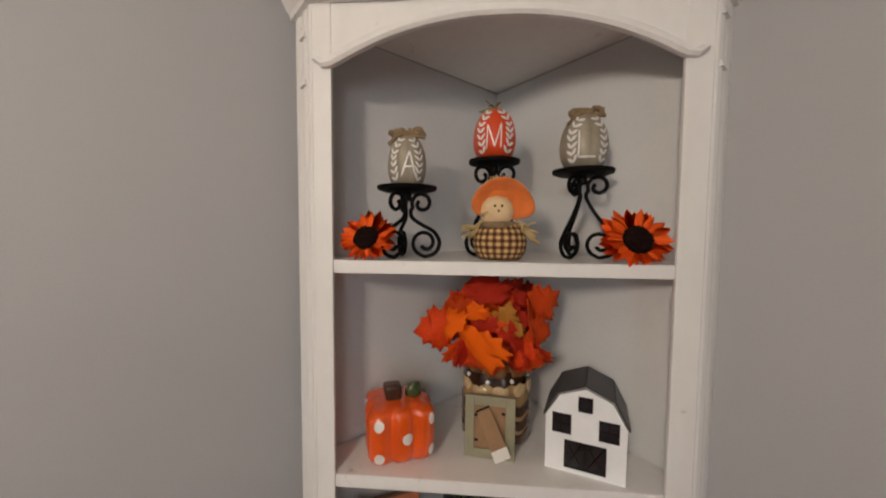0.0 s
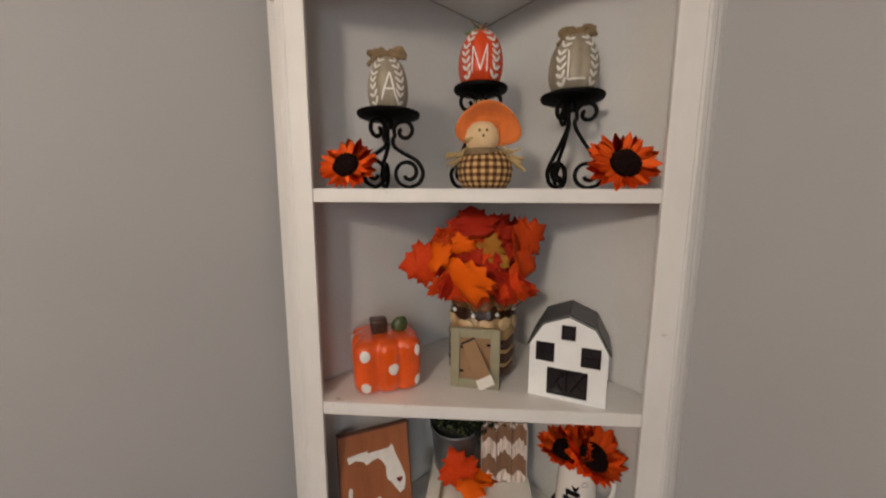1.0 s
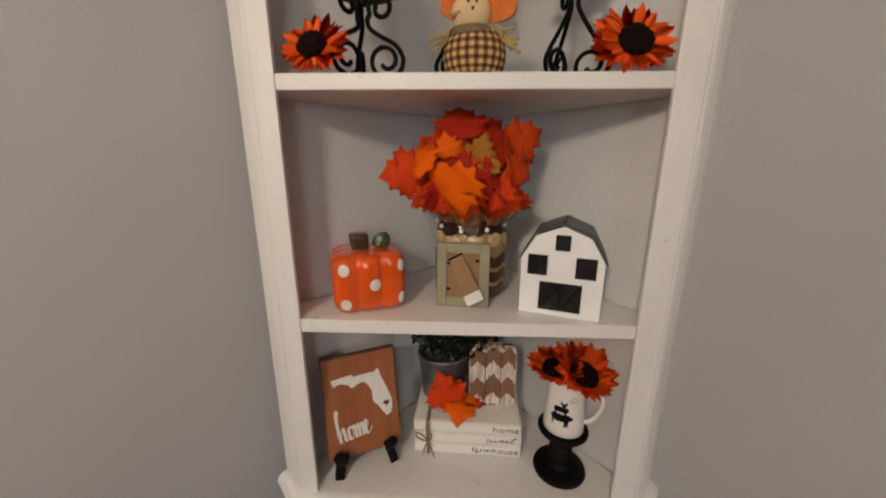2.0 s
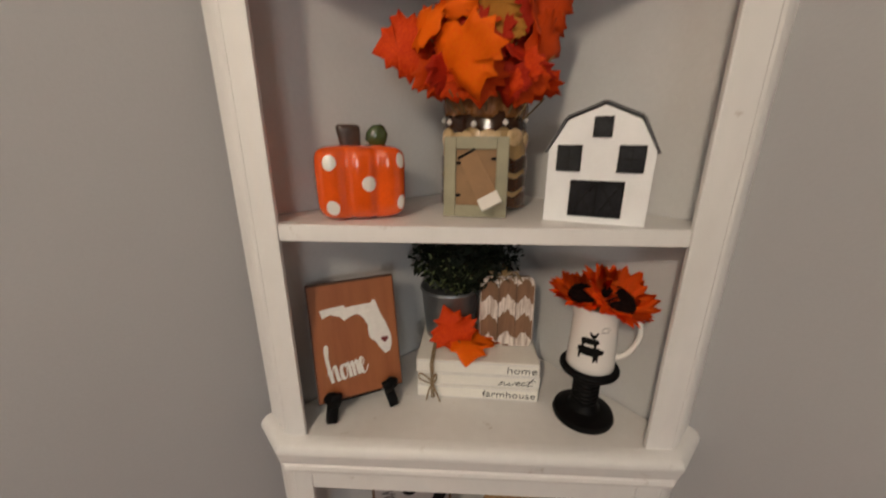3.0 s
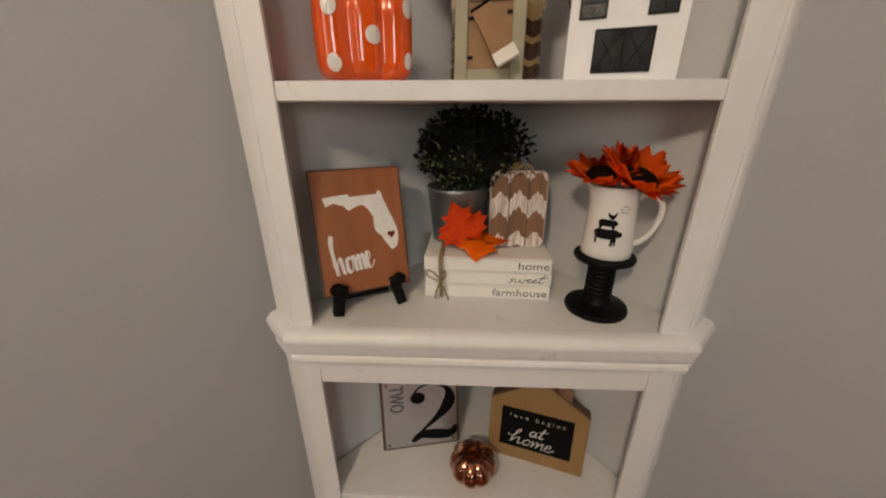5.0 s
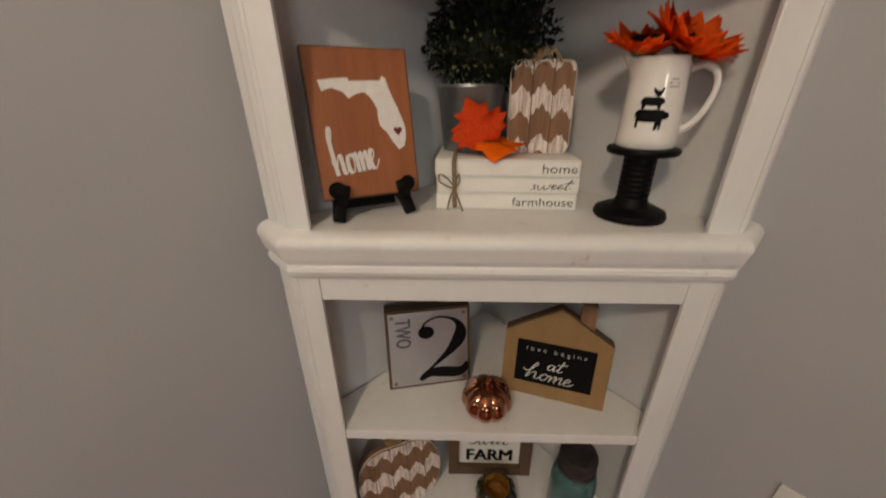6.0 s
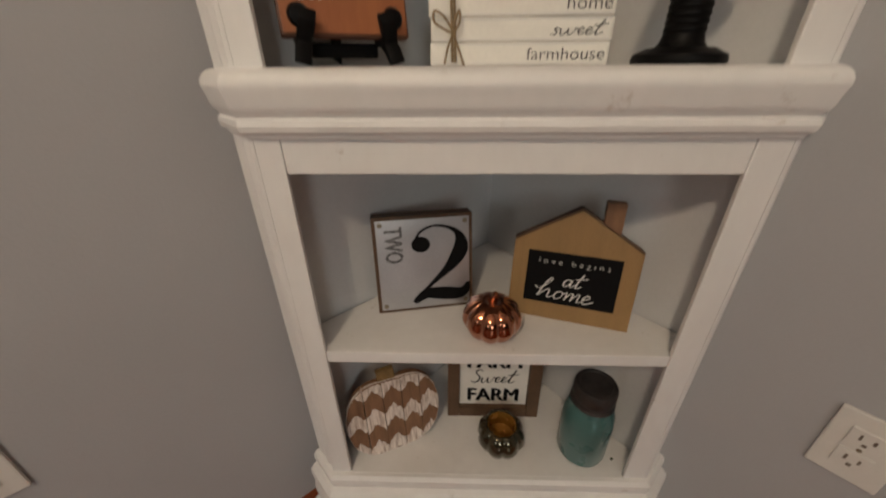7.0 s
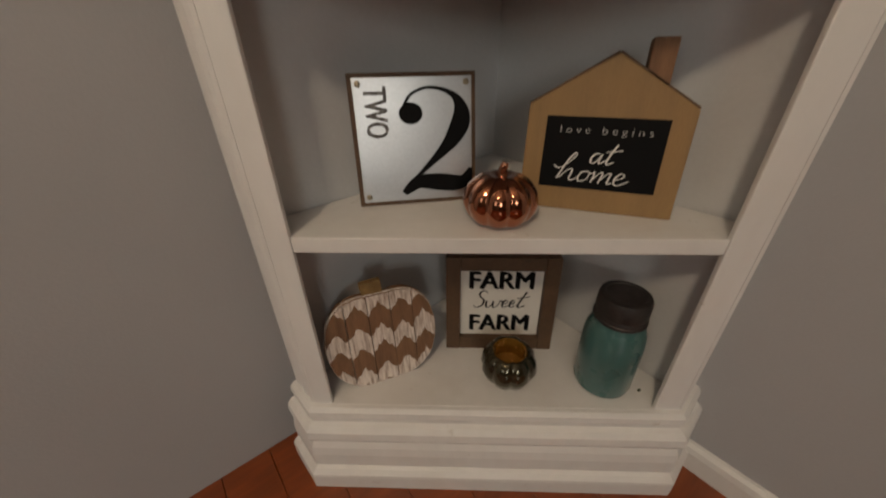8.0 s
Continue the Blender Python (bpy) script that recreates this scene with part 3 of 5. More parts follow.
def brush(bm, p, q, w, lift=0.0):
    """A hand-painted stroke from p to q with rounded, uneven ends."""
    n = 9
    pts = [(p[0] + (q[0] - p[0]) * i / n, lift + p[1] + (q[1] - p[1]) * i / n) for i in range(n + 1)]
    ribbon(pts, [w * (0.55 if i in (0, n) else 1.0 + 0.12 * math.sin(5 * i + 30 * p[0])) for i in range(n + 1)], 0.0009, bm=bm)


def letter_pumpkin(at, r, h, yaw, glaze, letter, bow, label, lx):
    t = thing("ceramic_pumpkin", pose(*at, 0, 0, yaw), label, "pumpkin", group="lettered pumpkins")
    prof = egg(r, h)
    part("body", lathe(prof, 72, lobes=9, lobe_depth=0.055), glaze, t, smooth=70)
    part("stem", tube(bezier([(0, 0, h * 0.97), (0.001, 0, h + 0.006), (0.005, 0.001, h + 0.013)], 4), 0.0042, 8, taper=lambda u: 1 - 0.35 * u), M_TWIG, t, smooth=60)
    rnd = random.Random(int(r * 1e5))
    if bow:
        for s in (-1, 1):
            loop = tube(bezier([(0, -0.010, h - 0.001), (s * 0.009, -0.012, h + 0.006), (s * 0.020, -0.012, h + 0.006 + 0.002 * s), (s * 0.026, -0.012, h + 0.001), (s * 0.016, -0.013, h - 0.003), (0, -0.011, h - 0.003)], 5), 0.0046, 8)
            for v in loop.verts:
                v.co += noise.noise_vector(v.co * 160) * 0.0035
            part("burlap_loop", loop, M_BURLAP, t, smooth=60)
            tail = tube(bezier([(0, -0.012, h - 0.002), (s * 0.014, -0.017, h - 0.003), (s * 0.030, -0.017, h - 0.012 + 0.006 * s)], 5), 0.0030, 7)
            part("burlap_tail", tail, M_BURLAP, t, smooth=60)
        part("burlap_knot", lathe([(0.001, -0.006), (0.006, -0.003), (0.0065, 0.002), (0.001, 0.006)], 12, at=(0, -0.012, h)), M_BURLAP, t, smooth=60)
    for k in range(3):
        a = rnd.uniform(0, 6.28)
        pts = bezier([(0, 0, h), (0.008 * math.cos(a), 0.006 * math.sin(a), h + 0.008), (0.018 * math.cos(a), 0.010 * math.sin(a), h + 0.005 + 0.006 * k)], 4)
        part("tendril", tube(pts, 0.0011, 5), M_TWIG if k else M_LEAFG, t, smooth=60)
    if not bow:
        leaf = prism([(0, 0), (0.010, 0.006), (0.022, 0.003), (0.030, -0.006), (0.018, -0.006), (0.006, -0.005)], 0.002, m=pose(0, -0.010, h, 0, 160, 0))
        part("felt_leaf", leaf, M_BUSHL, t, "dull green felt leaf")
    # leaf sprays curving up both sides of the letter
    for s in (-1, 1):
        spray = bmesh.new()
        for i in range(7):
            u = i / 6
            z = h * (0.13 + 0.72 * u)
            x = s * r * (0.40 + 0.34 * math.sin(math.pi * (0.15 + 0.62 * u)) - 0.55 * max(0, u - 0.62))
            way = math.pi / 2 + s * (u - 0.35) * 1.1
            for q in (-1, 1):
                a = way + q * rnd.uniform(0.55, 0.85)
                l = h * rnd.uniform(0.115, 0.150)
                ribbon([(x + math.cos(a) * l * j / 5, z + math.sin(a) * l * j / 5) for j in range(6)], [r * 0.135 * math.sin(math.pi * (0.12 + 0.80 * j / 5)) for j in range(6)], 0.0009, bm=spray)
        ob = part("leaf_spray", spray, M_INK_W, t, "white painted leaf spray")
        wrap(ob, prof)
    lines = bmesh.new()
    for p, q in STROKES[letter]:
        brush(lines, (lx + p[0] * r * 0.70, p[1] * h * 0.46), (lx + q[0] * r * 0.70, q[1] * h * 0.46), 0.0030 if bow else 0.0022, h * 0.42)
    ob = part("letter", lines, M_INK_W, t, "white hand-painted letter " + letter)
    wrap(ob, prof)
    return t


A_AT, M_AT, L_AT = (-0.151, 0.056), (-0.001, 0.115), (0.150, 0.092)
candle_holder((*A_AT, Z1), 0.119, 0.051, -4, "short black wrought iron scroll candle holder with round dish")
candle_holder((*M_AT, Z1), 0.173, 0.047, 90, "tall black wrought iron scroll candle holder with round dish")
candle_holder((*L_AT, Z1), 0.151, 0.0515, -20, "black wrought iron scroll candle holder with a wide dish")
letter_pumpkin((A_AT[0], A_AT[1], Z1 + 0.1182), 0.0325, 0.088, 8, M_PEWTER, "A", True, "taupe glazed ceramic pumpkin with a white letter A", 0.003)
letter_pumpkin((M_AT[0], M_AT[1], Z1 + 0.1722), 0.0385, 0.094, -2, M_REDGL, "M", False, "red-orange glazed ceramic pumpkin with a white letter M", -0.002)
letter_pumpkin((L_AT[0], L_AT[1], Z1 + 0.1502), 0.0395, 0.096, -6, M_PEWTER, "L", True, "taupe ceramic pumpkin with letter L and burlap bow", -0.002)


# ---- sunflowers ----
def petal_mesh(l, w, cup):
    """A pointed petal with a fold along its middle, growing along +z and lying in x, z."""
    bm = bmesh.new()
    rows = []
    for i in range(8):
        u = i / 7
        half = w / 2 * (0.45 + 0.55 * math.sin(math.pi * min(1, u / 1.1))) * (1 - u ** 5)
        y = -cup * u * u * l
        rows.append([bm.verts.new((-half - 0.0002, y - 0.04 * w, u * l)), bm.verts.new((0, y + 0.05 * w, u * l)), bm.verts.new((half + 0.0002, y - 0.04 * w, u * l))])
    for a, c in zip(rows, rows[1:]):
        for k in (0, 1):
            bm.faces.new((a[k], a[k + 1], c[k + 1], c[k]))
    bmesh.ops.solidify(bm, geom=bm.faces[:], thickness=0.0005)
    me = bpy.data.meshes.new("petal")
    bmesh.ops.recalc_face_normals(bm, faces=bm.faces)
    for f in bm.faces:
        f.smooth = True
    bm.to_mesh(me)
    bm.free()
    me.materials.append(M_PETAL)
    return me


PETALS = [petal_mesh(0.030, 0.0112, c) for c in (0.05, -0.12, 0.16)]


def sunflower(m, r, label, seed, group="orange silk sunflowers", cup=0, press=0.42):
    """Faces -y of m; press shortens the petals that are pushed against what it lies on."""
    t = thing("sunflower", m, label, "sunflower", group=group)
    rnd = random.Random(seed)
    disc = lathe([(0.002, 0.0), (r * 0.40, 0.0), (r * 0.44, 0.006), (r * 0.40, 0.011), (r * 0.24, 0.0135), (0.001, 0.012)], 40)
    for v in disc.verts:
        v.co += noise.noise_vector(v.co * 400) * 0.0024
    part("flower_centre", disc, M_SEED, t, "dark brown seeded centre", smooth=60, m=pose(0, 0, 0, 90))
    for ring, (count, lean, size) in enumerate(((23, -4, 1.02), (23, 1, 0.94), (20, 5, 0.78))):
        for i in range(count):
            a = 360 * (i + 0.5 * ring) / count + rnd.uniform(-6, 6)
            k = r * (0.80 / 0.030) * size * rnd.uniform(0.86, 1.10) * (1 - press * max(0.0, -math.cos(radians(a))))
            ob = new("petal", PETALS[(i + ring) % 3])
            ob.parent = t
            ob.matrix_local = pose(0, 0.003 - 0.003 * ring, 0, 0, a, 0) @ pose(0, 0, r * (0.30, 0.32, 0.37)[ring]) @ pose(0, 0, 0, lean + cup * (1.0, 0.8, 0.5)[ring] + rnd.uniform(-8, 8), rnd.uniform(-5, 5), rnd.uniform(-12, 12)) @ Matrix.Diagonal((k * rnd.uniform(0.95, 1.2), k, k, 1))
    part("sepal", lathe([(0.002, 0.0), (r * 0.35, -0.001), (r * 0.30, -0.006), (0.003, -0.009)], 14), M_LEAFG, t, smooth=60, m=pose(0, 0.001, 0, 90))
    return t


sunflower(pose(-0.2085, 0.014, Z1 + 0.0330, -30, 0, -10), 0.0465, "orange silk sunflower head with dark centre lying on the shelf", 1)
sunflower(pose(0.2070, 0.012, Z1 + 0.0350, -27, 0, 4), 0.0510, "large orange silk sunflower head with dark centre", 2)


# ---- scarecrow doll, one mesh ----
def doll(at):
    bm = bmesh.new()
    n = 28
    body = [(0.012, 0.0), (0.034, 0.002), (0.042, 0.014), (0.0450, 0.030), (0.042, 0.046), (0.032, 0.060), (0.012, 0.067)]
    b = lathe(body, n, uv=True, flat=(1, 0.85))
    me = bpy.data.meshes.new("doll")
    mats = (M_GINGHAM, M_SKIN, M_HAT, M_RAFFIA, M_INK_B, M_BURLAP)

    def add(c, k):
        for f in c.faces:
            f.material_index, f.smooth = k, True
        joined(bm, c)
    add(b, 0)
    add(lathe([(0.003, 0.056), (0.017, 0.060), (0.0245, 0.068), (0.0272, 0.080), (0.0245, 0.092), (0.015, 0.102), (0.002, 0.105)], 24, at=(-0.005, -0.010, 0), flat=(1, 0.8)), 1)
    # floppy felt hat, its brim pushed up behind the face
    brim = bmesh.new()
    rows = []
    for j in range(9):
        u = j / 8
        row = []
        for i in range(40):
            a = 2 * math.pi * i / 40
            x, z = 0.0515 * u * math.cos(a), 0.0345 * u * math.sin(a)
            z -= 5.5 * max(0, x) ** 2 + 3.5 * min(0, x) ** 2
            row.append(brim.verts.new((0.004 + x, 0.006 - 0.020 * u ** 3 + 0.0025 * math.sin(3 * a) * u, 0.101 + z)))
        rows.append(row)
    for p, q in zip(rows, rows[1:]):
        for i in range(40):
            brim.faces.new((p[i], p[(i + 1) % 40], q[(i + 1) % 40], q[i]))
    bmesh.ops.remove_doubles(brim, verts=brim.verts, dist=0.00005)
    bmesh.ops.recalc_face_normals(brim, faces=brim.faces)
    bmesh.ops.solidify(brim, geom=brim.faces[:], thickness=0.003)
    add(brim, 2)
    crown = lathe([(0.040, 0.0), (0.038, 0.014), (0.028, 0.028), (0.012, 0.034), (0.001, 0.035)], 30, flat=(1, 0.66))
    bmesh.ops.transform(crown, matrix=pose(0.003, 0.002, 0.104, -82), verts=crown.verts)
    add(crown, 2)
    add(lathe([(0.014, 0.064), (0.027, 0.063), (0.030, 0.057), (0.026, 0.052), (0.014, 0.052)], 26, at=(-0.004, -0.008, 0), flat=(1, 0.85)), 5)
    rnd = random.Random(4)
    for s in (-1, 1):
        for i in range(9):
            q = Vector((s * 0.030, -0.012, 0.050))
            e = q + Vector((s * rnd.uniform(0.018, 0.034), rnd.uniform(-0.012, 0.006), rnd.uniform(-0.024, 0.012)))
            add(tube([q, (q + e) / 2 + Vector((0, 0, 0.003)), e], 0.0020, 5), 3)
        for i in range(8):
            q = Vector((s * 0.024, -0.014, 0.066))
            add(tube(bezier([q, q + Vector((s * 0.008, -0.003, -0.004)), q + Vector((s * rnd.uniform(0.012, 0.020), -0.004, rnd.uniform(-0.022, -0.008)))], 3), 0.0018, 5), 3)
    for i in range(10):
        q = Vector((rnd.uniform(-0.028, -0.016), -0.022, 0.072))
        add(tube([q, q + Vector((rnd.uniform(-0.006, 0.004), -0.006, rnd.uniform(0.004, 0.010)))], 0.0013, 5), 3)
    for i in range(9):
        q = Vector((-0.018 + 0.004 * i, -0.006, 0.131 + 0.002 * math.sin(3 * i)))
        add(tube([q, q + Vector((rnd.uniform(-0.006, 0.004), -0.004, rnd.uniform(0.003, 0.009)))], 0.0013, 5), 3)
    for i in range(14):
        a = math.pi * (1.05 + 0.9 * i / 13)
        q = Vector((0.022 * math.cos(a), 0.021 * math.sin(a) - 0.004, 0.056))
        add(tube([q, q + Vector((0.006 * math.cos(a), 0.006 * math.sin(a), -0.008))], 0.0022, 5), 3)
    patch = prism([(-0.013, 0.050), (0.011, 0.051), (0.004, 0.040), (0.002, 0.030), (-0.003, 0.026), (-0.006, 0.038)], 0.0012, m=pose(0, -0.0368, 0.004, -10))
    add(patch, 5)
    for x, z in ((-0.009, 0.088), (0.002, 0.088), (-0.003, 0.080)):
        add(lathe([(0.0004, -0.0022), (0.0024, 0), (0.0004, 0.0022)], 8, at=(x, -0.0318, z)), 4)
    bm.to_mesh(me)
    bm.free()
    for m in mats:
        me.materials.append(m)
    ob = new("scarecrow_doll", me)
    ob.matrix_world = pose(*at, 0, 0, -3)
    tagged(ob, "small stuffed scarecrow doll with orange hat and checked body", "doll")


doll((0.006, 0.052, Z1))


# ---- second shelf: orange pumpkin, leaf bouquet in a vase, frame, barn ----
def square_pumpkin(at, yaw, half, h):
    t = thing("polka_dot_pumpkin", pose(*at, 0, 0, yaw), "glossy orange square ceramic pumpkin with white polka dots", "pumpkin")

    def radius(a, z):
        ca, sa = abs(math.cos(a)), abs(math.sin(a))
        r = half / ((ca ** 5 + sa ** 5) ** (1 / 5))
        w = min(r * ca, r * sa)
        groove = math.exp(-((w - half * 0.36) / (half * 0.13)) ** 2)
        u = abs(2 * z / h - 1)
        return (r - 0.0075 * groove) * (1 - u ** 7) ** (1 / 4.5) * (1.0 + 0.03 * (z / h)) + 0.001

    bm = bmesh.new()
    n, rows = 112, []
    for j in range(25):
        z = h * (0.5 - 0.5 * math.cos(math.pi * j / 24))
        rows.append([bm.verts.new((radius(2 * math.pi * i / n, z) * math.cos(2 * math.pi * i / n), radius(2 * math.pi * i / n, z) * math.sin(2 * math.pi * i / n), z)) for i in range(n)])
    for a, c in zip(rows, rows[1:]):
        for i in range(n):
            bm.faces.new((a[i], a[(i + 1) % n], c[(i + 1) % n], c[i]))
    bm.faces.new(rows[0][::-1]), bm.faces.new(rows[-1])
    part("body", bm, M_ORANGE, t, smooth=80)
    # dots: (x along the front, z) on the front, and on the right and left sides
    spots = [(-0.040, 0.077, 0), (0.008, 0.050, 0), (-0.040, 0.020, 0), (0.053, 0.079, 0), (0.054, 0.024, 0), (0.008, 0.048, 1), (-0.02, 0.078, 1), (0.03, 0.018, 1), (0.0, 0.05, -1), (0.03, 0.076, -1)]
    for x, z, side in spots:
        d = bmesh.new()
        ring = []
        for i in range(20):
            b = 2 * math.pi * i / 20
            px, pz = x + 0.0093 * math.cos(b), z + 0.0098 * math.sin(b)
            a = math.atan2(-half, px) if side == 0 else (math.atan2(px, half) if side == 1 else math.atan2(px, -half))
            r = radius(a, pz) + 0.0012
            ring.append(d.verts.new((r * math.cos(a), r * math.sin(a), pz)))
        a = math.atan2(-half, x) if side == 0 else (math.atan2(x, half) if side == 1 else math.atan2(x, -half))
        mid = d.verts.new(((radius(a, z) + 0.0030) * math.cos(a), (radius(a, z) + 0.0030) * math.sin(a), z))
        for i in range(20):
            d.faces.new((mid, ring[i], ring[(i + 1) % 20]))
        part("polka_dot", d, M_DOT, t, smooth=80)
    stem = box(0.034, 0.030, 0.034, (0, 0, 0.013), 0.007, 3)
    for v in stem.verts:
        k = 1 + 0.25 * (v.co.z / 0.03)
        v.co.x, v.co.y = v.co.x * k - 0.12 * v.co.z, v.co.y * k
    part("stem", stem, M_STEM, t, "glossy brown stem", smooth=50, m=pose(-0.010, -0.004, h - 0.006) @ Matrix.Diagonal((0.78, 0.78, 1.05, 1)))
    leaf = lathe([(0.002, 0), (0.013, 0.003), (0.0165, 0.012), (0.013, 0.022), (0.003, 0.028)], 20, flat=(1.1, 0.7))
    part("leaf", leaf, M_LEAFG, t, "glossy green leaf", smooth=60, m=pose(0.019, -0.006, h - 0.003, 6, 28, 0) @ Matrix.Diagonal((0.85, 0.85, 1.15, 1)))


square_pumpkin((-0.1700, 0.0800, Z2), 19, 0.0585, 0.099)


def pottery_vase(at):
    t = thing("pottery_vase", pose(*at) @ Matrix.Diagonal((1, 1, 1.07, 1)), "tan pottery vase with brown stripes and a scalloped dripping rim", "vase")
    body = [(0.050, 0), (0.061, 0.004), (0.0645, 0.02), (0.066, 0.05), (0.065, 0.09), (0.060, 0.120), (0.054, 0.128), (0.050, 0.122), (0.05, 0.05), (0.004, 0.02)]
    part("body", lathe(body, 56), M_VTAN, t, smooth=50)
    for z, w in ((0.016, 0.009), (0.041, 0.010), (0.066, 0.010)):
        st = bmesh.new()
        rows = []
        n = 56
        for k, (o, q) in enumerate(((-0.001, -1), (0.0018, -0.8), (0.0018, 0.8), (-0.001, 1))):
            rows.append([st.verts.new(((0.0655 + o) * math.cos(2 * math.pi * i / n), (0.0655 + o) * math.sin(2 * math.pi * i / n), z + q * w + 0.003 * math.sin(9 * 2 * math.pi * i / n))) for i in range(n)])
        for a, c in zip(rows, rows[1:]):
            for i in range(n):
                st.faces.new((a[i], a[(i + 1) % n], c[(i + 1) % n], c[i]))
        part("stripe", st, M_VBROWN, t, "dark brown glazed stripe", smooth=50)
    for name, r, z0, z1, count, depth, mt, text in (("drip_band", 0.0650, 0.110, 0.134, 9, 0.010, M_VBROWN, "dark brown dripping glaze"), ("rim", 0.0625, 0.128, 0.155, 7, 0.007, M_VRIM, "frilled caramel glazed rim")):
        st = bmesh.new()
        n, rows = 88, []
        for k in range(5):
            u = k / 4
            rows.append([st.verts.new(((r + 0.0015 * math.cos(count * 2 * math.pi * i / n) * (1 if name == "rim" else 0.3) - 0.006 * u * (name != "rim")) * math.cos(2 * math.pi * i / n),
                                       (r + 0.0015 * math.cos(count * 2 * math.pi * i / n) - 0.006 * u * (name != "rim")) * math.sin(2 * math.pi * i / n),
                                       z0 + (z1 - z0) * u + depth * (1 - u if name != "rim" else u) * 0.5 * math.sin(count * 2 * math.pi * i / n))) for i in range(n)])
        for a, c in zip(rows, rows[1:]):
            for i in range(n):
                st.faces.new((a[i], a[(i + 1) % n], c[(i + 1) % n], c[i]))
        if name == "rim":
            for v in st.verts:
                v.co += noise.noise_vector(v.co * 75) * 0.006
        bmesh.ops.solidify(st, geom=st.faces[:], thickness=0.003)
        part(name, st, mt, t, text, smooth=60)
    for i in range(10):
        a = 2 * math.pi * (i + 0.6) / 10
        lobe = lathe([(0.001, -0.013), (0.010, -0.010), (0.0165, -0.001), (0.0150, 0.008), (0.001, 0.013)], 16, flat=(1, 0.30))
        part("scallop", lobe, M_VCREAM, t, "cream glazed scallop", smooth=60, m=pose(0.0625 * math.cos(a), 0.0625 * math.sin(a), 0.100 + 0.002 * math.sin(4 * i), 0, 0, math.degrees(a) + 90))
    for i in range(9):
        a = 2 * math.pi * (i + 0.3) / 9
        part("bead", lathe([(0.0008, -0.0042), (0.0038, -0.002), (0.0042, 0.0008), (0.0008, 0.0042)], 10), M_DOT, t, smooth=60, m=pose(0.0640 * math.cos(a), 0.0640 * math.sin(a), 0.122 + 0.004 * math.sin(5 * i)))


VASE = (0.012, 0.150)
pottery_vase((*VASE, Z2))

MAPLE = [(0.0, -0.02), (0.12, -0.06), (0.30, -0.13), (0.38, 0.0), (0.58, 0.05), (0.50, 0.18), (0.70, 0.34), (0.55, 0.38), (0.56, 0.52), (0.40, 0.50), (0.34, 0.56), (0.38, 0.73), (0.21, 0.73), (0.0, 1.00)]
MAPLE_LINE = MAPLE + [(-x, z) for x, z in MAPLE[-2:0:-1]]


def maple_mesh(seed, material, lively=1.0, droop=0.0):
    """A maple leaf with a folded midrib and curled tips, one long."""
    rnd = random.Random(seed)
    bm = bmesh.new()
    line = [(x + rnd.uniform(-0.03, 0.03), z + rnd.uniform(-0.03, 0.03)) for x, z in MAPLE_LINE]
    c = bm.verts.new((0, 0, 0.14))
    spine = bm.verts.new((0, 0, 0.45))
    vs = [bm.verts.new((x, 0, z)) for x, z in line]
    k = len(vs)
    for i in range(k):
        a, b = vs[i], vs[(i + 1) % k]
        hub = spine if (a.co.z + b.co.z) / 2 > 0.34 else c
        bm.faces.new((a, b, hub))
    high = [(vs[i].co.z + vs[(i + 1) % k].co.z) / 2 > 0.34 for i in range(k)]
    for i in range(k):
        if high[i] != high[i - 1]:
            bm.faces.new((c, spine, vs[i]))
    bmesh.ops.subdivide_edges(bm, edges=bm.edges[:], cuts=1, use_grid_fill=True)
    bend, curl = rnd.uniform(0.15, 0.5), rnd.uniform(-0.3, 0.5)
    for v in bm.verts:
        x, z = v.co.x, v.co.z - 0.2
        v.co.y = lively * (-0.12 * abs(x) * 0.8 + bend * z * z * 0.5 + curl * x * x) + 0.05 * math.sin(7 * x + 5 * z + seed) - droop * max(0.0, z - 0.30) ** 1.2
    bmesh.ops.solidify(bm, geom=bm.faces[:], thickness=0.008)
    me = bpy.data.meshes.new("leaf")
    bmesh.ops.recalc_face_normals(bm, faces=bm.faces)
    for f in bm.faces:
        f.smooth = True
    bm.to_mesh(me)
    bm.free()
    me.materials.append(material)
    return me


FLAT_LEAVES = [maple_mesh(71, M_MAPLE[0], 0.2, 0.45), maple_mesh(72, M_MAPLE[4], 0.3)]
LEAVES = [[maple_mesh(10 * k + j, mt) for j in range(3)] for k, mt in enumerate(M_MAPLE)]


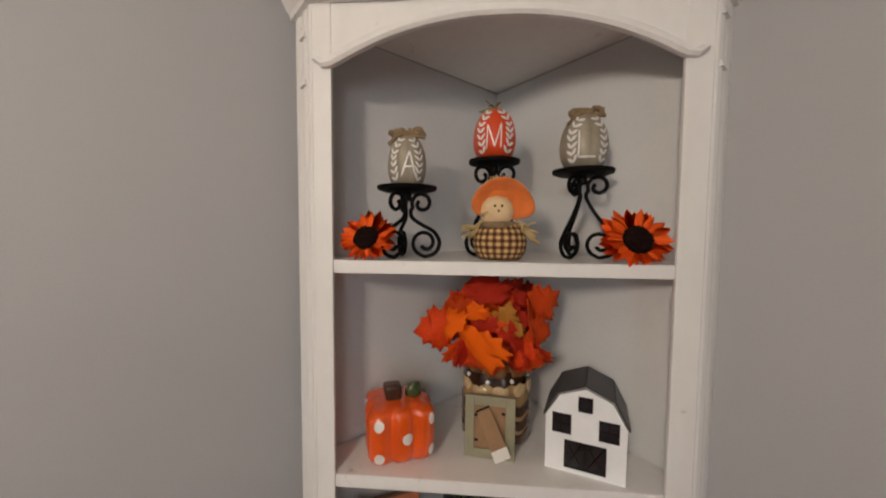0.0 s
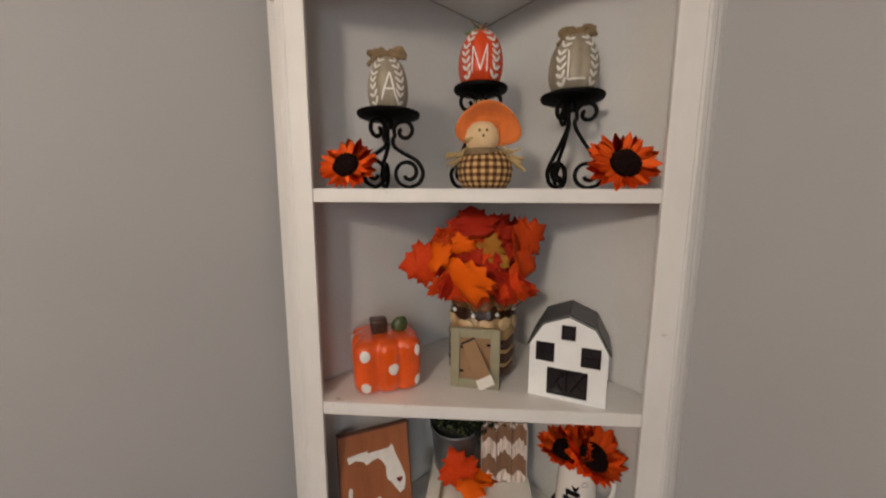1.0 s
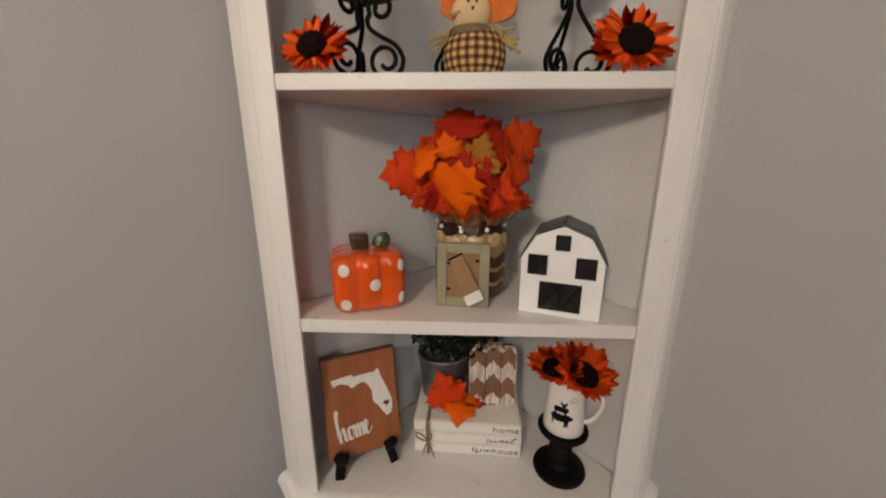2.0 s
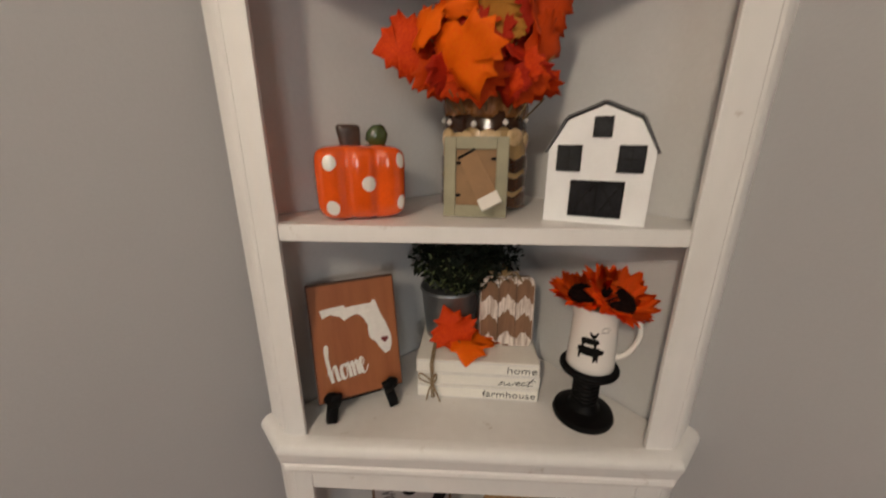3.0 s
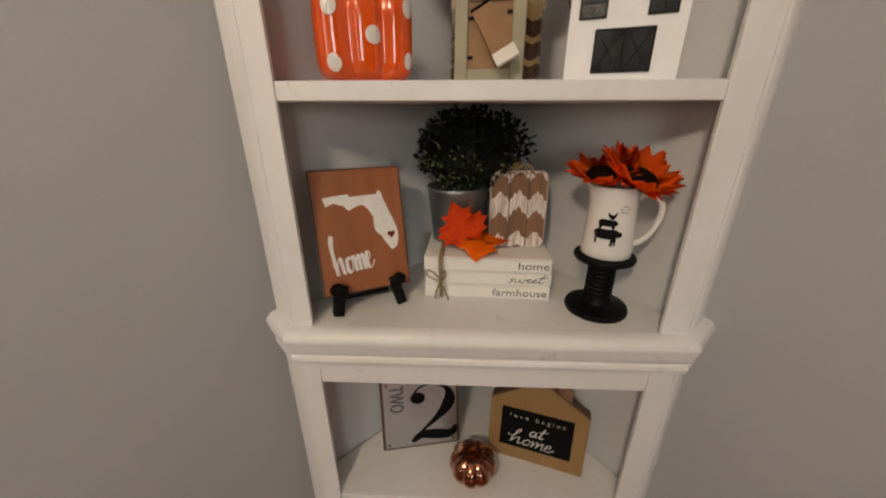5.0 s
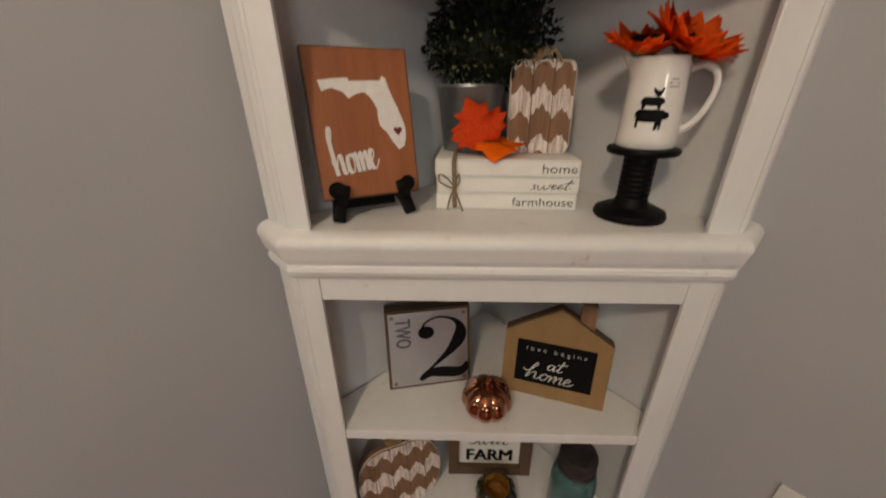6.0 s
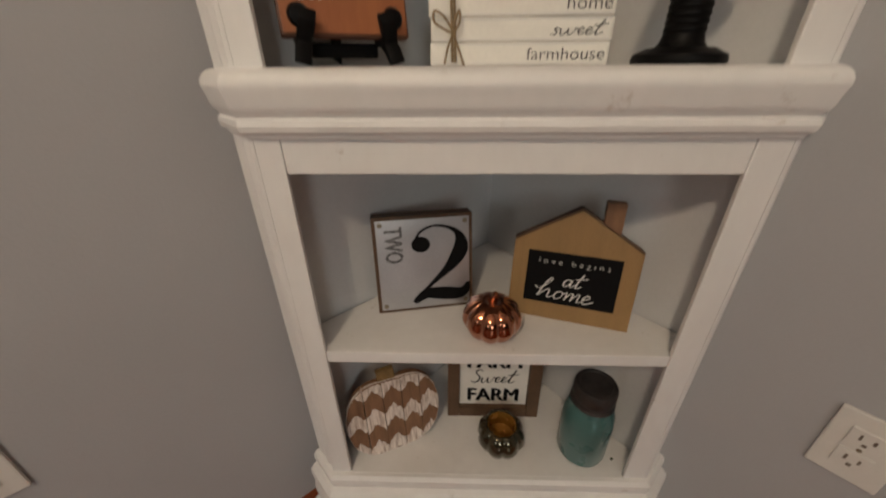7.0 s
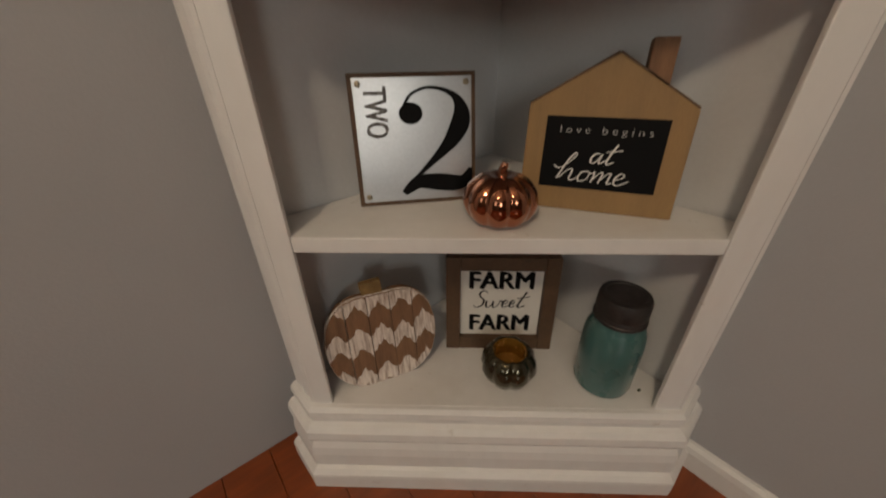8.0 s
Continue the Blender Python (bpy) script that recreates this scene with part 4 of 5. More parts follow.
def bouquet(at):
    t = thing("leaf_bouquet", pose(*at), "bunch of red and orange silk maple leaves in a vase", "artificial leaves")
    rnd = random.Random(11)
    # x, y, z of the leaf's middle, its size, turn in the picture plane, tint: the ones that stand out
    spots = [(-0.024, -0.106, 0.190, 0.075, 184, 0), (-0.112, -0.066, 0.212, 0.058, 98, 4), (-0.078, -0.082, 0.232, 0.044, 40, 0), (-0.014, -0.064, 0.296, 0.058, 4, 1),
             (0.066, -0.078, 0.244, 0.056, -72, 2), (0.094, -0.050, 0.268, 0.054, -58, 2), (0.082, -0.072, 0.214, 0.050, -110, 2), (-0.034, -0.092, 0.256, 0.034, 12, 0), (0.018, -0.092, 0.250, 0.036, -14, 3), (0.030, -0.088, 0.226, 0.030, 150, 3)]
    # and the darker ones that fill the bunch
    for i in range(52):
        a = 2.4 * i
        u = math.sqrt((i + 0.5) / 52)
        x, z = 0.004 + 0.096 * u * math.cos(a), 0.230 + 0.062 * u * math.sin(a)
        spots.append((x, -0.080 + 0.085 * u * u + rnd.uniform(-0.012, 0.015), z, rnd.uniform(0.036, 0.050), -math.degrees(math.atan2(x, z - 0.205)) + rnd.uniform(-35, 35), (1, 2, 1, 4, 1, 1, 2, 2)[i % 8]))
    for i in range(15):
        spots.append((-0.064 + 0.0100 * i, -0.068 + 0.012 * math.sin(5 * i), 0.172 + 0.008 * math.sin(3 * i), 0.048, 180 + 4 * (7 - i), (2, 1, 4)[i % 3]))
    for x, y, z, s, a, k in spots:
        ob = new("leaf", LEAVES[k][rnd.randrange(3)])
        ob.parent = t
        ob.matrix_local = pose(x * 0.95 - 0.010, y, z * 0.92 + 0.027, rnd.uniform(-40, 34), -a, rnd.uniform(-45, 45)) @ Matrix.Scale(s * 1.16, 4) @ pose(0, 0, -0.36)
        if k == 3:
            tagged(ob, "small olive gold leaf")
        q = (x * 0.25, y * 0.3 + 0.01, 0.11)
        part("stalk", tube(bezier([(x * 0.08, y * 0.08, 0.03), q, (x * 0.7, y * 0.8 + 0.01, z - 0.03), (x, y + 0.006, z - 0.005)], 3), 0.0013, 5), M_TWIG, t, smooth=60)


bouquet((*VASE, Z2))


def back_of_frame(at, yaw, lean):
    t = thing("photo_frame", pose(*at, 0, 0, yaw) @ pose(0, 0, 0, lean), "small sage green photo frame seen from the back", "photo frame")
    w, h, b = 0.088, 0.109, 0.0165
    for x in (-1, 1):
        part("side_rail", box(b, 0.011, h, (x * (w - b) / 2, 0.0055, h / 2), 0.0015), M_SAGE, t)
    for z in (b / 2, h - b / 2):
        part("cross_rail", box(w - 2 * b, 0.0105, b, (0, 0.0055, z), 0.001), M_SAGE, t)
    part("backing_board", box(w - 2 * b, 0.004, h - 2 * b, (0, 0.0065, h / 2)), M_MDF, t, "brown fibreboard back")
    for x, z in ((-0.024, 0.030), (0.024, 0.080), (-0.024, 0.074)):
        part("clip", box(0.007, 0.002, 0.004, (x, 0.0028, z), 0.0006), M_IRON, t, "black metal clip")
    flap = part("easel_flap", prism([(-0.012, 0.0), (0.013, 0.0), (0.015, -0.083), (-0.013, -0.083)], 0.003, 0.0004), M_MDF, t, "brown fibreboard easel leg", m=pose(-0.013, 0.0, 0.086, -24, -29, 0))
    part("tip", box(0.0285, 0.0042, 0.017, (0.001, 0.0015, -0.075), 0.0006), M_PAPER, flap, "white tip")
    part("hinge", box(0.026, 0.0025, 0.003, (0, -0.0005, 0.0)), M_IRON, flap)


back_of_frame((-0.005, 0.0600, Z2 + 0.0008), -7, -4)


def toy_barn(at, yaw):
    t = thing("toy_barn", pose(*at, 0, 0, yaw) @ Matrix.Diagonal((1, 1, 1.05, 1)), "white wooden toy barn with charcoal roof and black windows", "toy barn")
    w, d = 0.062, 0.088
    line = [(-w, 0), (w, 0), (w, 0.088), (0.041, 0.123), (0, 0.139), (-0.041, 0.123), (-w, 0.088)]
    part("body", prism(line, d, 0.0008), M_BARNW, t)
    top = [(w + 0.0025, 0.085), (0.0425, 0.1255), (0, 0.1423), (-0.0425, 0.1255), (-w - 0.0025, 0.085)]
    for (x0, z0), (x1, z1) in zip(top, top[1:]):
        n = Vector((-(z1 - z0), x1 - x0)).normalized() * -0.0026
        part("roof_panel", prism([(x0, z0), (x1, z1), (x1 + n.x * 1.0, z1 - n.y * -1.0), (x0 + n.x, z0 + n.y)], d + 0.003, m=pose(0, 0.0016, 0)), M_BARNR, t, "charcoal roof panel")

    def opening(name, x, z, sx, sz, bars):
        o = part(name, box(sx, 0.0016, sz, (x, -0.0006, z), 0.0003), M_GLASSK, t, "black opening")
        for bx in (-1, 1):
            part("frame_bar", box(0.0018, 0.0022, sz, (x + bx * (sx / 2 - 0.0009), -0.0016, z)), M_BLACK, o)
            part("frame_bar", box(sx - 0.0036, 0.0022, 0.0018, (x, -0.0016, z + bx * (sz / 2 - 0.0009))), M_BLACK, o)
        if bars == "cross":
            part("muntin", box(0.0014, 0.0018, sz - 0.0036, (x, -0.0016, z)), M_BLACK, o)
            part("muntin", box(sx - 0.0036, 0.0018, 0.0014, (x, -0.0015, z)), M_BLACK, o)
        if bars == "doors":
            part("muntin", box(0.0024, 0.0020, sz - 0.0036, (x, -0.0017, z)), M_BLACK, o)
            for side in (-1, 1):
                cx = x + side * sx / 4
                for q in (-1, 1):
                    part("brace", box(0.0016, 0.0018, math.hypot(sx / 2, sz) * 0.86), M_BLACK, o, m=pose(cx, -0.0016 - 0.0003 * q, z, 0, q * math.degrees(math.atan2(sx / 2 - 0.004, sz)), 0))
    opening("loft_window", 0, 0.115, 0.022, 0.023, "")
    opening("window", -0.036, 0.079, 0.030, 0.031, "cross")
    opening("window", 0.036, 0.079, 0.030, 0.031, "cross")
    opening("barn_door", 0.001, 0.031, 0.064, 0.044, "doors")


toy_barn((0.148, 0.0325, Z2), -19.3)


# ---- third shelf: state sign on an easel, books, leaves, bush, pitcher ----
def state_sign(at, yaw, lean):
    t = thing("home_sign", pose(*at, 0, 0, yaw) @ pose(0, 0, 0, lean), "red-brown wooden sign with white state outline and home", "sign")
    w, h, d = 0.142, 0.197, 0.016
    part("board", box(w, d, h, (0.002, d / 2, h / 2), 0.0025), M_SIGNE, t, "dark stained wooden board")
    part("face", box(w - 0.005, 0.002, h - 0.005, (0.002, -0.0002, h / 2), 0.0008), M_SIGN, t, "red-brown stained face")
    outline = [(-0.0504, 0.1528), (-0.0123, 0.156), (-0.0103, 0.1518), (0.0296, 0.1527), (0.0324, 0.1578), (0.0371, 0.1559), (0.04, 0.1444), (0.0459, 0.1283), (0.053, 0.1098), (0.058, 0.0925),
               (0.0578, 0.079), (0.0544, 0.0689), (0.0453, 0.0649), (0.0371, 0.0772), (0.0304, 0.0894), (0.0227, 0.097), (0.0211, 0.1075), (0.0217, 0.1179), (0.0159, 0.1294), (0.007, 0.1385),
               (-0.0025, 0.1369), (-0.0147, 0.1313), (-0.0216, 0.1393), (-0.0346, 0.1441), (-0.0473, 0.1401)]
    outline = [(1.03 * x, 0.110 + 1.05 * (z - 0.110)) for x, z in outline]
    rough = []
    rnd = random.Random(2)
    for (x0, z0), (x1, z1) in zip(outline, outline[1:] + outline[:1]):
        rough += [(x0, z0), ((x0 + x1) / 2 + rnd.uniform(-0.0008, 0.0008), (z0 + z1) / 2 + rnd.uniform(-0.0008, 0.0008))]
    shape = part("state_outline", prism(rough, 0.0008, m=pose(0, -0.0019, 0)), M_INK_W, t, "white painted state outline")
    heart = [(0.0062 * math.sin(a) ** 3, 0.0004 * (13 * math.cos(a) - 5 * math.cos(2 * a) - 2 * math.cos(3 * a) - math.cos(4 * a))) for a in [2 * math.pi * i / 24 for i in range(24)]]
    part("heart", prism(heart, 0.0006, m=pose(0.0482, -0.0026, 0.0885)), M_HEART, shape, "dark red heart")
    word(t, pose(-0.0475, -0.0020, 0.032, 0, -6, 0), 0.066, 0.064, M_INK_W, (0.026, 0.058))


HOME = [[(0.00, 0.55), (0.30, 1.50), (0.55, 2.15), (0.42, 2.30), (0.22, 1.90), (0.22, 0.90), (0.30, 0.02)],
        [(0.30, 0.15), (0.55, 0.80), (0.80, 0.98), (0.88, 0.60), (0.92, 0.12), (1.15, 0.08), (1.40, 0.45)],
        [(1.72, 0.92), (1.45, 0.80), (1.38, 0.35), (1.58, 0.02), (1.88, 0.22), (1.92, 0.70), (1.72, 0.92), (1.95, 0.78), (2.15, 0.85)],
        [(2.12, 0.98), (2.22, 0.60), (2.24, 0.02)], [(2.24, 0.20), (2.45, 0.85), (2.62, 0.90), (2.66, 0.40), (2.68, 0.02)], [(2.68, 0.25), (2.90, 0.85), (3.08, 0.90), (3.12, 0.40), (3.18, 0.05), (3.40, 0.15)],
        [(3.40, 0.40), (3.75, 0.60), (3.85, 0.88), (3.62, 1.00), (3.44, 0.60), (3.55, 0.10), (3.85, 0.05), (4.25, 0.45)]]
AT = [[(0.75, 0.90), (0.40, 1.00), (0.10, 0.60), (0.20, 0.10), (0.50, 0.10), (0.80, 0.70), (0.86, 0.95), (0.80, 0.30), (0.95, 0.05), (1.30, 0.40)],
      [(1.75, 1.90), (1.52, 1.00), (1.42, 0.20), (1.60, 0.00), (2.00, 0.30)], [(1.10, 1.15), (1.60, 1.25), (2.30, 1.40)]]
SWEET = [[(0.80, 2.00), (0.50, 2.30), (0.20, 2.00), (0.30, 1.50), (0.65, 1.00), (0.60, 0.30), (0.20, 0.00), (-0.10, 0.30)],
         [(0.90, 0.90), (0.95, 0.20), (1.15, 0.00), (1.40, 0.50), (1.45, 0.90)], [(1.45, 0.90), (1.50, 0.20), (1.70, 0.00), (1.95, 0.50), (2.00, 0.95), (2.20, 0.80)],
         [(2.20, 0.40), (2.55, 0.60), (2.60, 0.90), (2.40, 1.00), (2.25, 0.50), (2.40, 0.05), (2.80, 0.30)], [(2.80, 0.40), (3.15, 0.60), (3.20, 0.90), (3.00, 1.00), (2.85, 0.50), (3.00, 0.05), (3.45, 0.40)],
         [(3.95, 2.20), (3.65, 1.00), (3.55, 0.20), (3.72, 0.00), (4.10, 0.30)], [(3.30, 1.30), (3.80, 1.38), (4.30, 1.55)]]


def word(parent, m, wide, tall, material, pen=(0.022, 0.052), strokes=HOME, name="word_home", span=4.3, slant=0.0):
    """A word in brushed lines: loops and arches of a pen, thick on the way down."""
    k, q = wide / span, tall / 2.3
    bm = bmesh.new()
    for s in strokes:
        line = bezier([(x * k + slant * z * q, z * q, 0) for x, z in s], 6)
        widths = []
        for i, p in enumerate(line):
            d = line[min(i + 1, len(line) - 1)] - line[max(i - 1, 0)]
            widths.append(wide * (pen[0] + pen[1] * max(0.0, -d.y) / max(1e-9, d.length)))
        ribbon([(p.x, p.y) for p in line], widths, 0.0006, bm=bm)
    return part(name, bm, material, parent, "hand-lettered " + name.replace("_", " "), m=m)


SIGN_AT = (-0.186, 0.060, Z3 + 0.030)
state_sign(SIGN_AT, 26, -12)


def easel(at, yaw):
    t = thing("display_easel", pose(*at, 0, 0, yaw), "small black wooden display easel under a sign", "easel")
    leg = [(-0.030, 0.0), (-0.018, 0.0), (-0.009, 0.014), (0.0, 0.020), (0.020, 0.020), (0.034, 0.12), (0.026, 0.12), (0.0075, 0.0285), (-0.011, 0.0285), (-0.016, 0.032), (-0.018, 0.042), (-0.021, 0.052), (-0.029, 0.052), (-0.032, 0.042), (-0.028, 0.030), (-0.020, 0.022), (-0.026, 0.012)]
    for x in (-0.046, 0.046):
        slant = pose(x, 0, 0.03, 0, -14 if x > 0 else 14, 0) @ pose(0, 0, -0.03)
        leg_ob = part("front_leg", prism(leg, 0.017, 0.002, m=slant @ pose(0.0085, 0.012, 0.002, 0, 0, 90)), M_BLACK, t, smooth=50)
        part("knob", lathe([(0.003, 0), (0.009, 0.001), (0.0115, 0.006), (0.009, 0.011), (0.003, 0.012)], 20), M_BLACK, leg_ob, smooth=50, m=pose(x * 1.08, -0.006, 0.047, 90))
    part("cross_bar", box(0.080, 0.010, 0.016, (0, 0.026, 0.017), 0.003), M_BLACK, t)
    part("back_leg", box(0.012, 0.008, 0.15), M_BLACK, t, m=pose(0, 0.060, 0.072, 26, 0, 0))


easel((-0.186, 0.060, Z3), 26)


def book(at, yaw, text, size, width, x, shear, label):
    t = thing("wooden_book", pose(*at, 0, 0, yaw), label, "book", group="stack of cream wooden books")
    w, d, h = 0.215, 0.145, 0.0252
    block = box(w, d, h, (0, d / 2, h / 2), 0.0032, 3)
    part("cover", block, M_BOOK, t, smooth=40)
    for s in (-1, 1):
        part("edge_crease", box(w - 0.008, 0.002, 0.0012, (0, 0.0004, h / 2 + s * (h / 2 - 0.0022))), M_TRIM, t)
    if shear:
        word(t, pose(x - width / 2, -0.0008, h * 0.26), width, 0.016, M_INK_B, (0.011, 0.010), SWEET[1:] + [[(0.80, 0.90), (0.55, 1.00), (0.45, 0.75), (0.65, 0.45), (0.55, 0.05), (0.25, 0.10)]], "word_sweet", 4.3, 0.25)
        return
    ob = lettering("title_word", text, size, M_INK_B, t, pose(x, -0.0004, h * 0.50), width=width, shear=shear, bold=-0.00025 if not shear else -0.00045)
    tagged(ob, "black printed title word")


book((0.0110, 0.0945, Z3), -2.2, "farmhouse", 0.019, 0.092, 0.056, 0, "cream painted wooden book titled farmhouse at the bottom")
book((0.0125, 0.0955, Z3 + 0.0254), -1.8, "sweet", 0.019, 0.067, 0.064, 0.35, "cream painted wooden book titled sweet in the middle")
book((0.0100, 0.0945, Z3 + 0.0508), -2.4, "home", 0.019, 0.050, 0.0775, 0, "cream painted wooden book titled home on top")
TOP = Z3 + 0.0762

twine = thing("twine_bow", pose(-0.068, 0.0935, Z3, 0, 0, -2), "jute twine tied in a bow round stacked books", "twine")
for dx in (-0.0016, 0.0018):
    part("wrap", tube([(dx, 0.14, 0.0795), (dx, 0.0, 0.0795), (dx - 0.001, -0.0035, 0.074), (dx, -0.0035, 0.045), (dx + 0.001, -0.0035, 0.004)], 0.0016, 6), M_JUTE, twine, smooth=60)
for s, big in ((-1, 1.0), (1, 0.35)):
    part("loop", tube(bezier([(0, -0.0045, 0.036), (s * 0.010 * big, -0.007, 0.050), (s * 0.021 * big, -0.008, 0.056), (s * 0.022 * big, -0.007, 0.046), (s * 0.010 * big, -0.006, 0.038), (0, -0.0045, 0.034)], 5), 0.0014, 6), M_JUTE, twine, smooth=60)
for s in (-1, 1):
    part("tail", tube(bezier([(0, -0.0045, 0.034), (s * 0.006, -0.006, 0.020), (s * 0.012 + 0.002, -0.008, 0.002 if s < 0 else -0.001)], 5), 0.0014, 6), M_JUTE, twine, smooth=60)


def loose_leaf(m, size, k, j, label):
    t = thing("maple_leaf", m, label, "artificial leaf", group="loose maple leaves")
    ob = new("blade", FLAT_LEAVES[k])
    ob.parent = t
    ob.matrix_local = Matrix.Scale(size, 4) @ pose(0, 0, -0.36)
    part("stalk", tube(bezier([(0, 0, -0.37 * size), (0.003, 0.001, -0.55 * size), (0.010, 0.002, -0.66 * size)], 4), 0.0012, 5), M_TWIG, t, smooth=60)


loose_leaf(pose(-0.034, 0.128, TOP + 0.046, -14, -24, 6), 0.069, 1, 0, "red silk maple leaf propped on the books")
loose_leaf(pose(-0.004, 0.131, TOP + 0.017, 95, 0, -8), 0.082, 0, 1, "orange silk maple leaf lying on the books")


def slat_block(name, m, half, h, slats, round_r, rows, label, group, stem_w):
    """A flat pumpkin of upright slats with chevrons in worn white paint."""
    t = thing(name, m, label, "pumpkin decoration", group=group)
    d = 0.018

    def side(z):
        u = min(1.0, max(0.0, min(z, h - z) / round_r))
        return half - round_r * 0.8 * (1 - math.sqrt(max(0, 1 - (1 - u) ** 2)))

    def level(x, top):
        u = max(0.0, (abs(x) - (half - round_r * 0.8)) / (round_r * 0.8))
        e = round_r * (1 - math.sqrt(max(0, 1 - min(1, u) ** 2)))
        return h - e if top else e
    edges = [-half + 2 * half * i / slats for i in range(slats + 1)]
    for a, c in zip(edges, edges[1:]):
        xs = [a + 0.0006 + (c - a - 0.0012) * i / 6 for i in range(7)]
        out = [(x, level(x, False)) for x in xs] + [(x, level(x, True)) for x in reversed(xs)]
        slat = part("slat", prism(out, d, m=pose(0, 0.0012 * math.sin(37 * a), 0)), M_SLATB, t)
        n, shift = 1, h * 0.035 * math.sin(91 * a + 2)
        for frac, share in rows:
            mid, tall = h * frac + shift, h * share * (1 + 0.15 * math.sin(57 * a + 9 * frac))
            up, dn = [], []
            for i in range(8 * n + 1):
                x = a + 0.0007 + (c - a - 0.0014) * i / (8 * n)
                zig = h * 0.062 * (1 - abs(i - 4) / 2) + 0.0024 * math.sin(9 * i + 40 * a + 5 * frac) + 0.0018 * math.sin(23 * i + 70 * a)
                lo, hi = level(x, False) + 0.0003, level(x, True) - 0.0003
                up.append((x, min(hi, max(lo, mid + tall / 2 + zig))))
                dn.append((x, min(hi - 0.0002, max(lo - 0.0002, mid - tall / 2 + zig))))
            if max(p[1] for p in up) - min(p[1] for p in dn) > 0.008:
                part("paint_chevron", prism(dn + up[::-1], 0.001, m=pose(0, 0.0012 * math.sin(37 * a) - 0.0008, 0)), M_SLATW, slat, "worn white paint chevron")
    line = [(x, level(x, True)) for x in [-half + 2 * half * i / 24 for i in range(25)]] + [(x, level(x, False)) for x in [half - 2 * half * i / 24 for i in range(25)]]
    part("painted_edge", tube([(x, 0.004, z) for x, z in line + line[:1]], 0.0022, 6), M_SLATW, t, "worn white painted edge", smooth=60)
    st = box(stem_w, 0.014, 0.026, (0, 0.010, h + 0.009), 0.002)
    part("stem", st, M_TWIG, t, "plain brown wooden stem", m=pose(half * 0.06, 0, 0, 0, -4, 0))
    return t


chev = slat_block("slat_pumpkin", pose(0.064, 0.148, TOP + 0.0008, -4, 0, -2), 0.0475, 0.132, 3, 0.014, ((0.06, 0.20), (0.58, 0.25), (1.0, 0.09)), "small wooden slat pumpkin with worn white chevrons on books", "slat pumpkins", 0.010)
rnd = random.Random(5)
for i in range(4):
    part("twine_bow", tube(bezier([(-0.006, -0.002, 0.135), (-0.006 + rnd.uniform(-0.03, 0.03), -0.006, 0.145), (-0.006 + rnd.uniform(-0.034, 0.034), -0.008, 0.128)], 5), 0.0013, 5), M_JUTE, chev, "jute twine bow", smooth=60)


def boxwood(at):
    t = thing("potted_boxwood", pose(*at), "dark artificial boxwood bush in a tin pot on books", "potted plant")
    part("pot", lathe([(0.043, 0), (0.045, 0.002), (0.0535, 0.094), (0.056, 0.097), (0.055, 0.101), (0.051, 0.099), (0.049, 0.085), (0.004, 0.083)], 40), M_GALV, t, smooth=40)
    # solid dark core, added so that gaps between the leaves stay dark
    core = lathe([(0.004, 0.098), (0.045, 0.10), (0.068, 0.135), (0.072, 0.165), (0.058, 0.198), (0.028, 0.216), (0.003, 0.219)], 24, at=(0.028, 0.006, 0), flat=(1, 0.78))
    part("dark_core", core, M_BUSH, t, smooth=60)
    rnd = random.Random(8)
    # pale tips only on the lower front left, painting the light that falls there
    for name, count, mt, lo in (("foliage", 3200, M_BUSH, 0.45), ("pale_lit_foliage", 900, M_BUSHL, 0.90)):
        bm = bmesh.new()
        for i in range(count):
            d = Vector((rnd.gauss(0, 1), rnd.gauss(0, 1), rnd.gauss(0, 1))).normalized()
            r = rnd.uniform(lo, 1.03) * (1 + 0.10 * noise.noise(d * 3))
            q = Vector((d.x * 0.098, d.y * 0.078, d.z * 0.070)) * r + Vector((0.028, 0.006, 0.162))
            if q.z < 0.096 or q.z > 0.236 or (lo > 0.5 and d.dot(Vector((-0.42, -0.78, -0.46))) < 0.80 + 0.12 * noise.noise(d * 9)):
                continue
            m = Matrix.Translation(q) @ d.to_track_quat("Z", "Y").to_matrix().to_4x4() @ pose(0, 0, 0, rnd.uniform(-60, 60), rnd.uniform(-60, 60), rnd.uniform(0, 360))
            l, w = rnd.uniform(0.010, 0.016) * (0.65 if lo > 0.5 else 1), rnd.uniform(0.005, 0.008) * (0.6 if lo > 0.5 else 1)
            vs = [bm.verts.new(m @ Vector(p)) for p in ((0, 0, 0), (w / 2, 0.001, l * 0.5), (0, 0.003, l), (-w / 2, 0.001, l * 0.5))]
            bm.faces.new(vs[:3]), bm.faces.new((vs[0], vs[2], vs[3]))
        tagged(part(name, bm, mt, t, "small dark green leaves" if lo < 0.5 else "pale green leaf tips on the lit side"), kind="stuff")


boxwood((-0.042, 0.196, TOP + 0.0005))


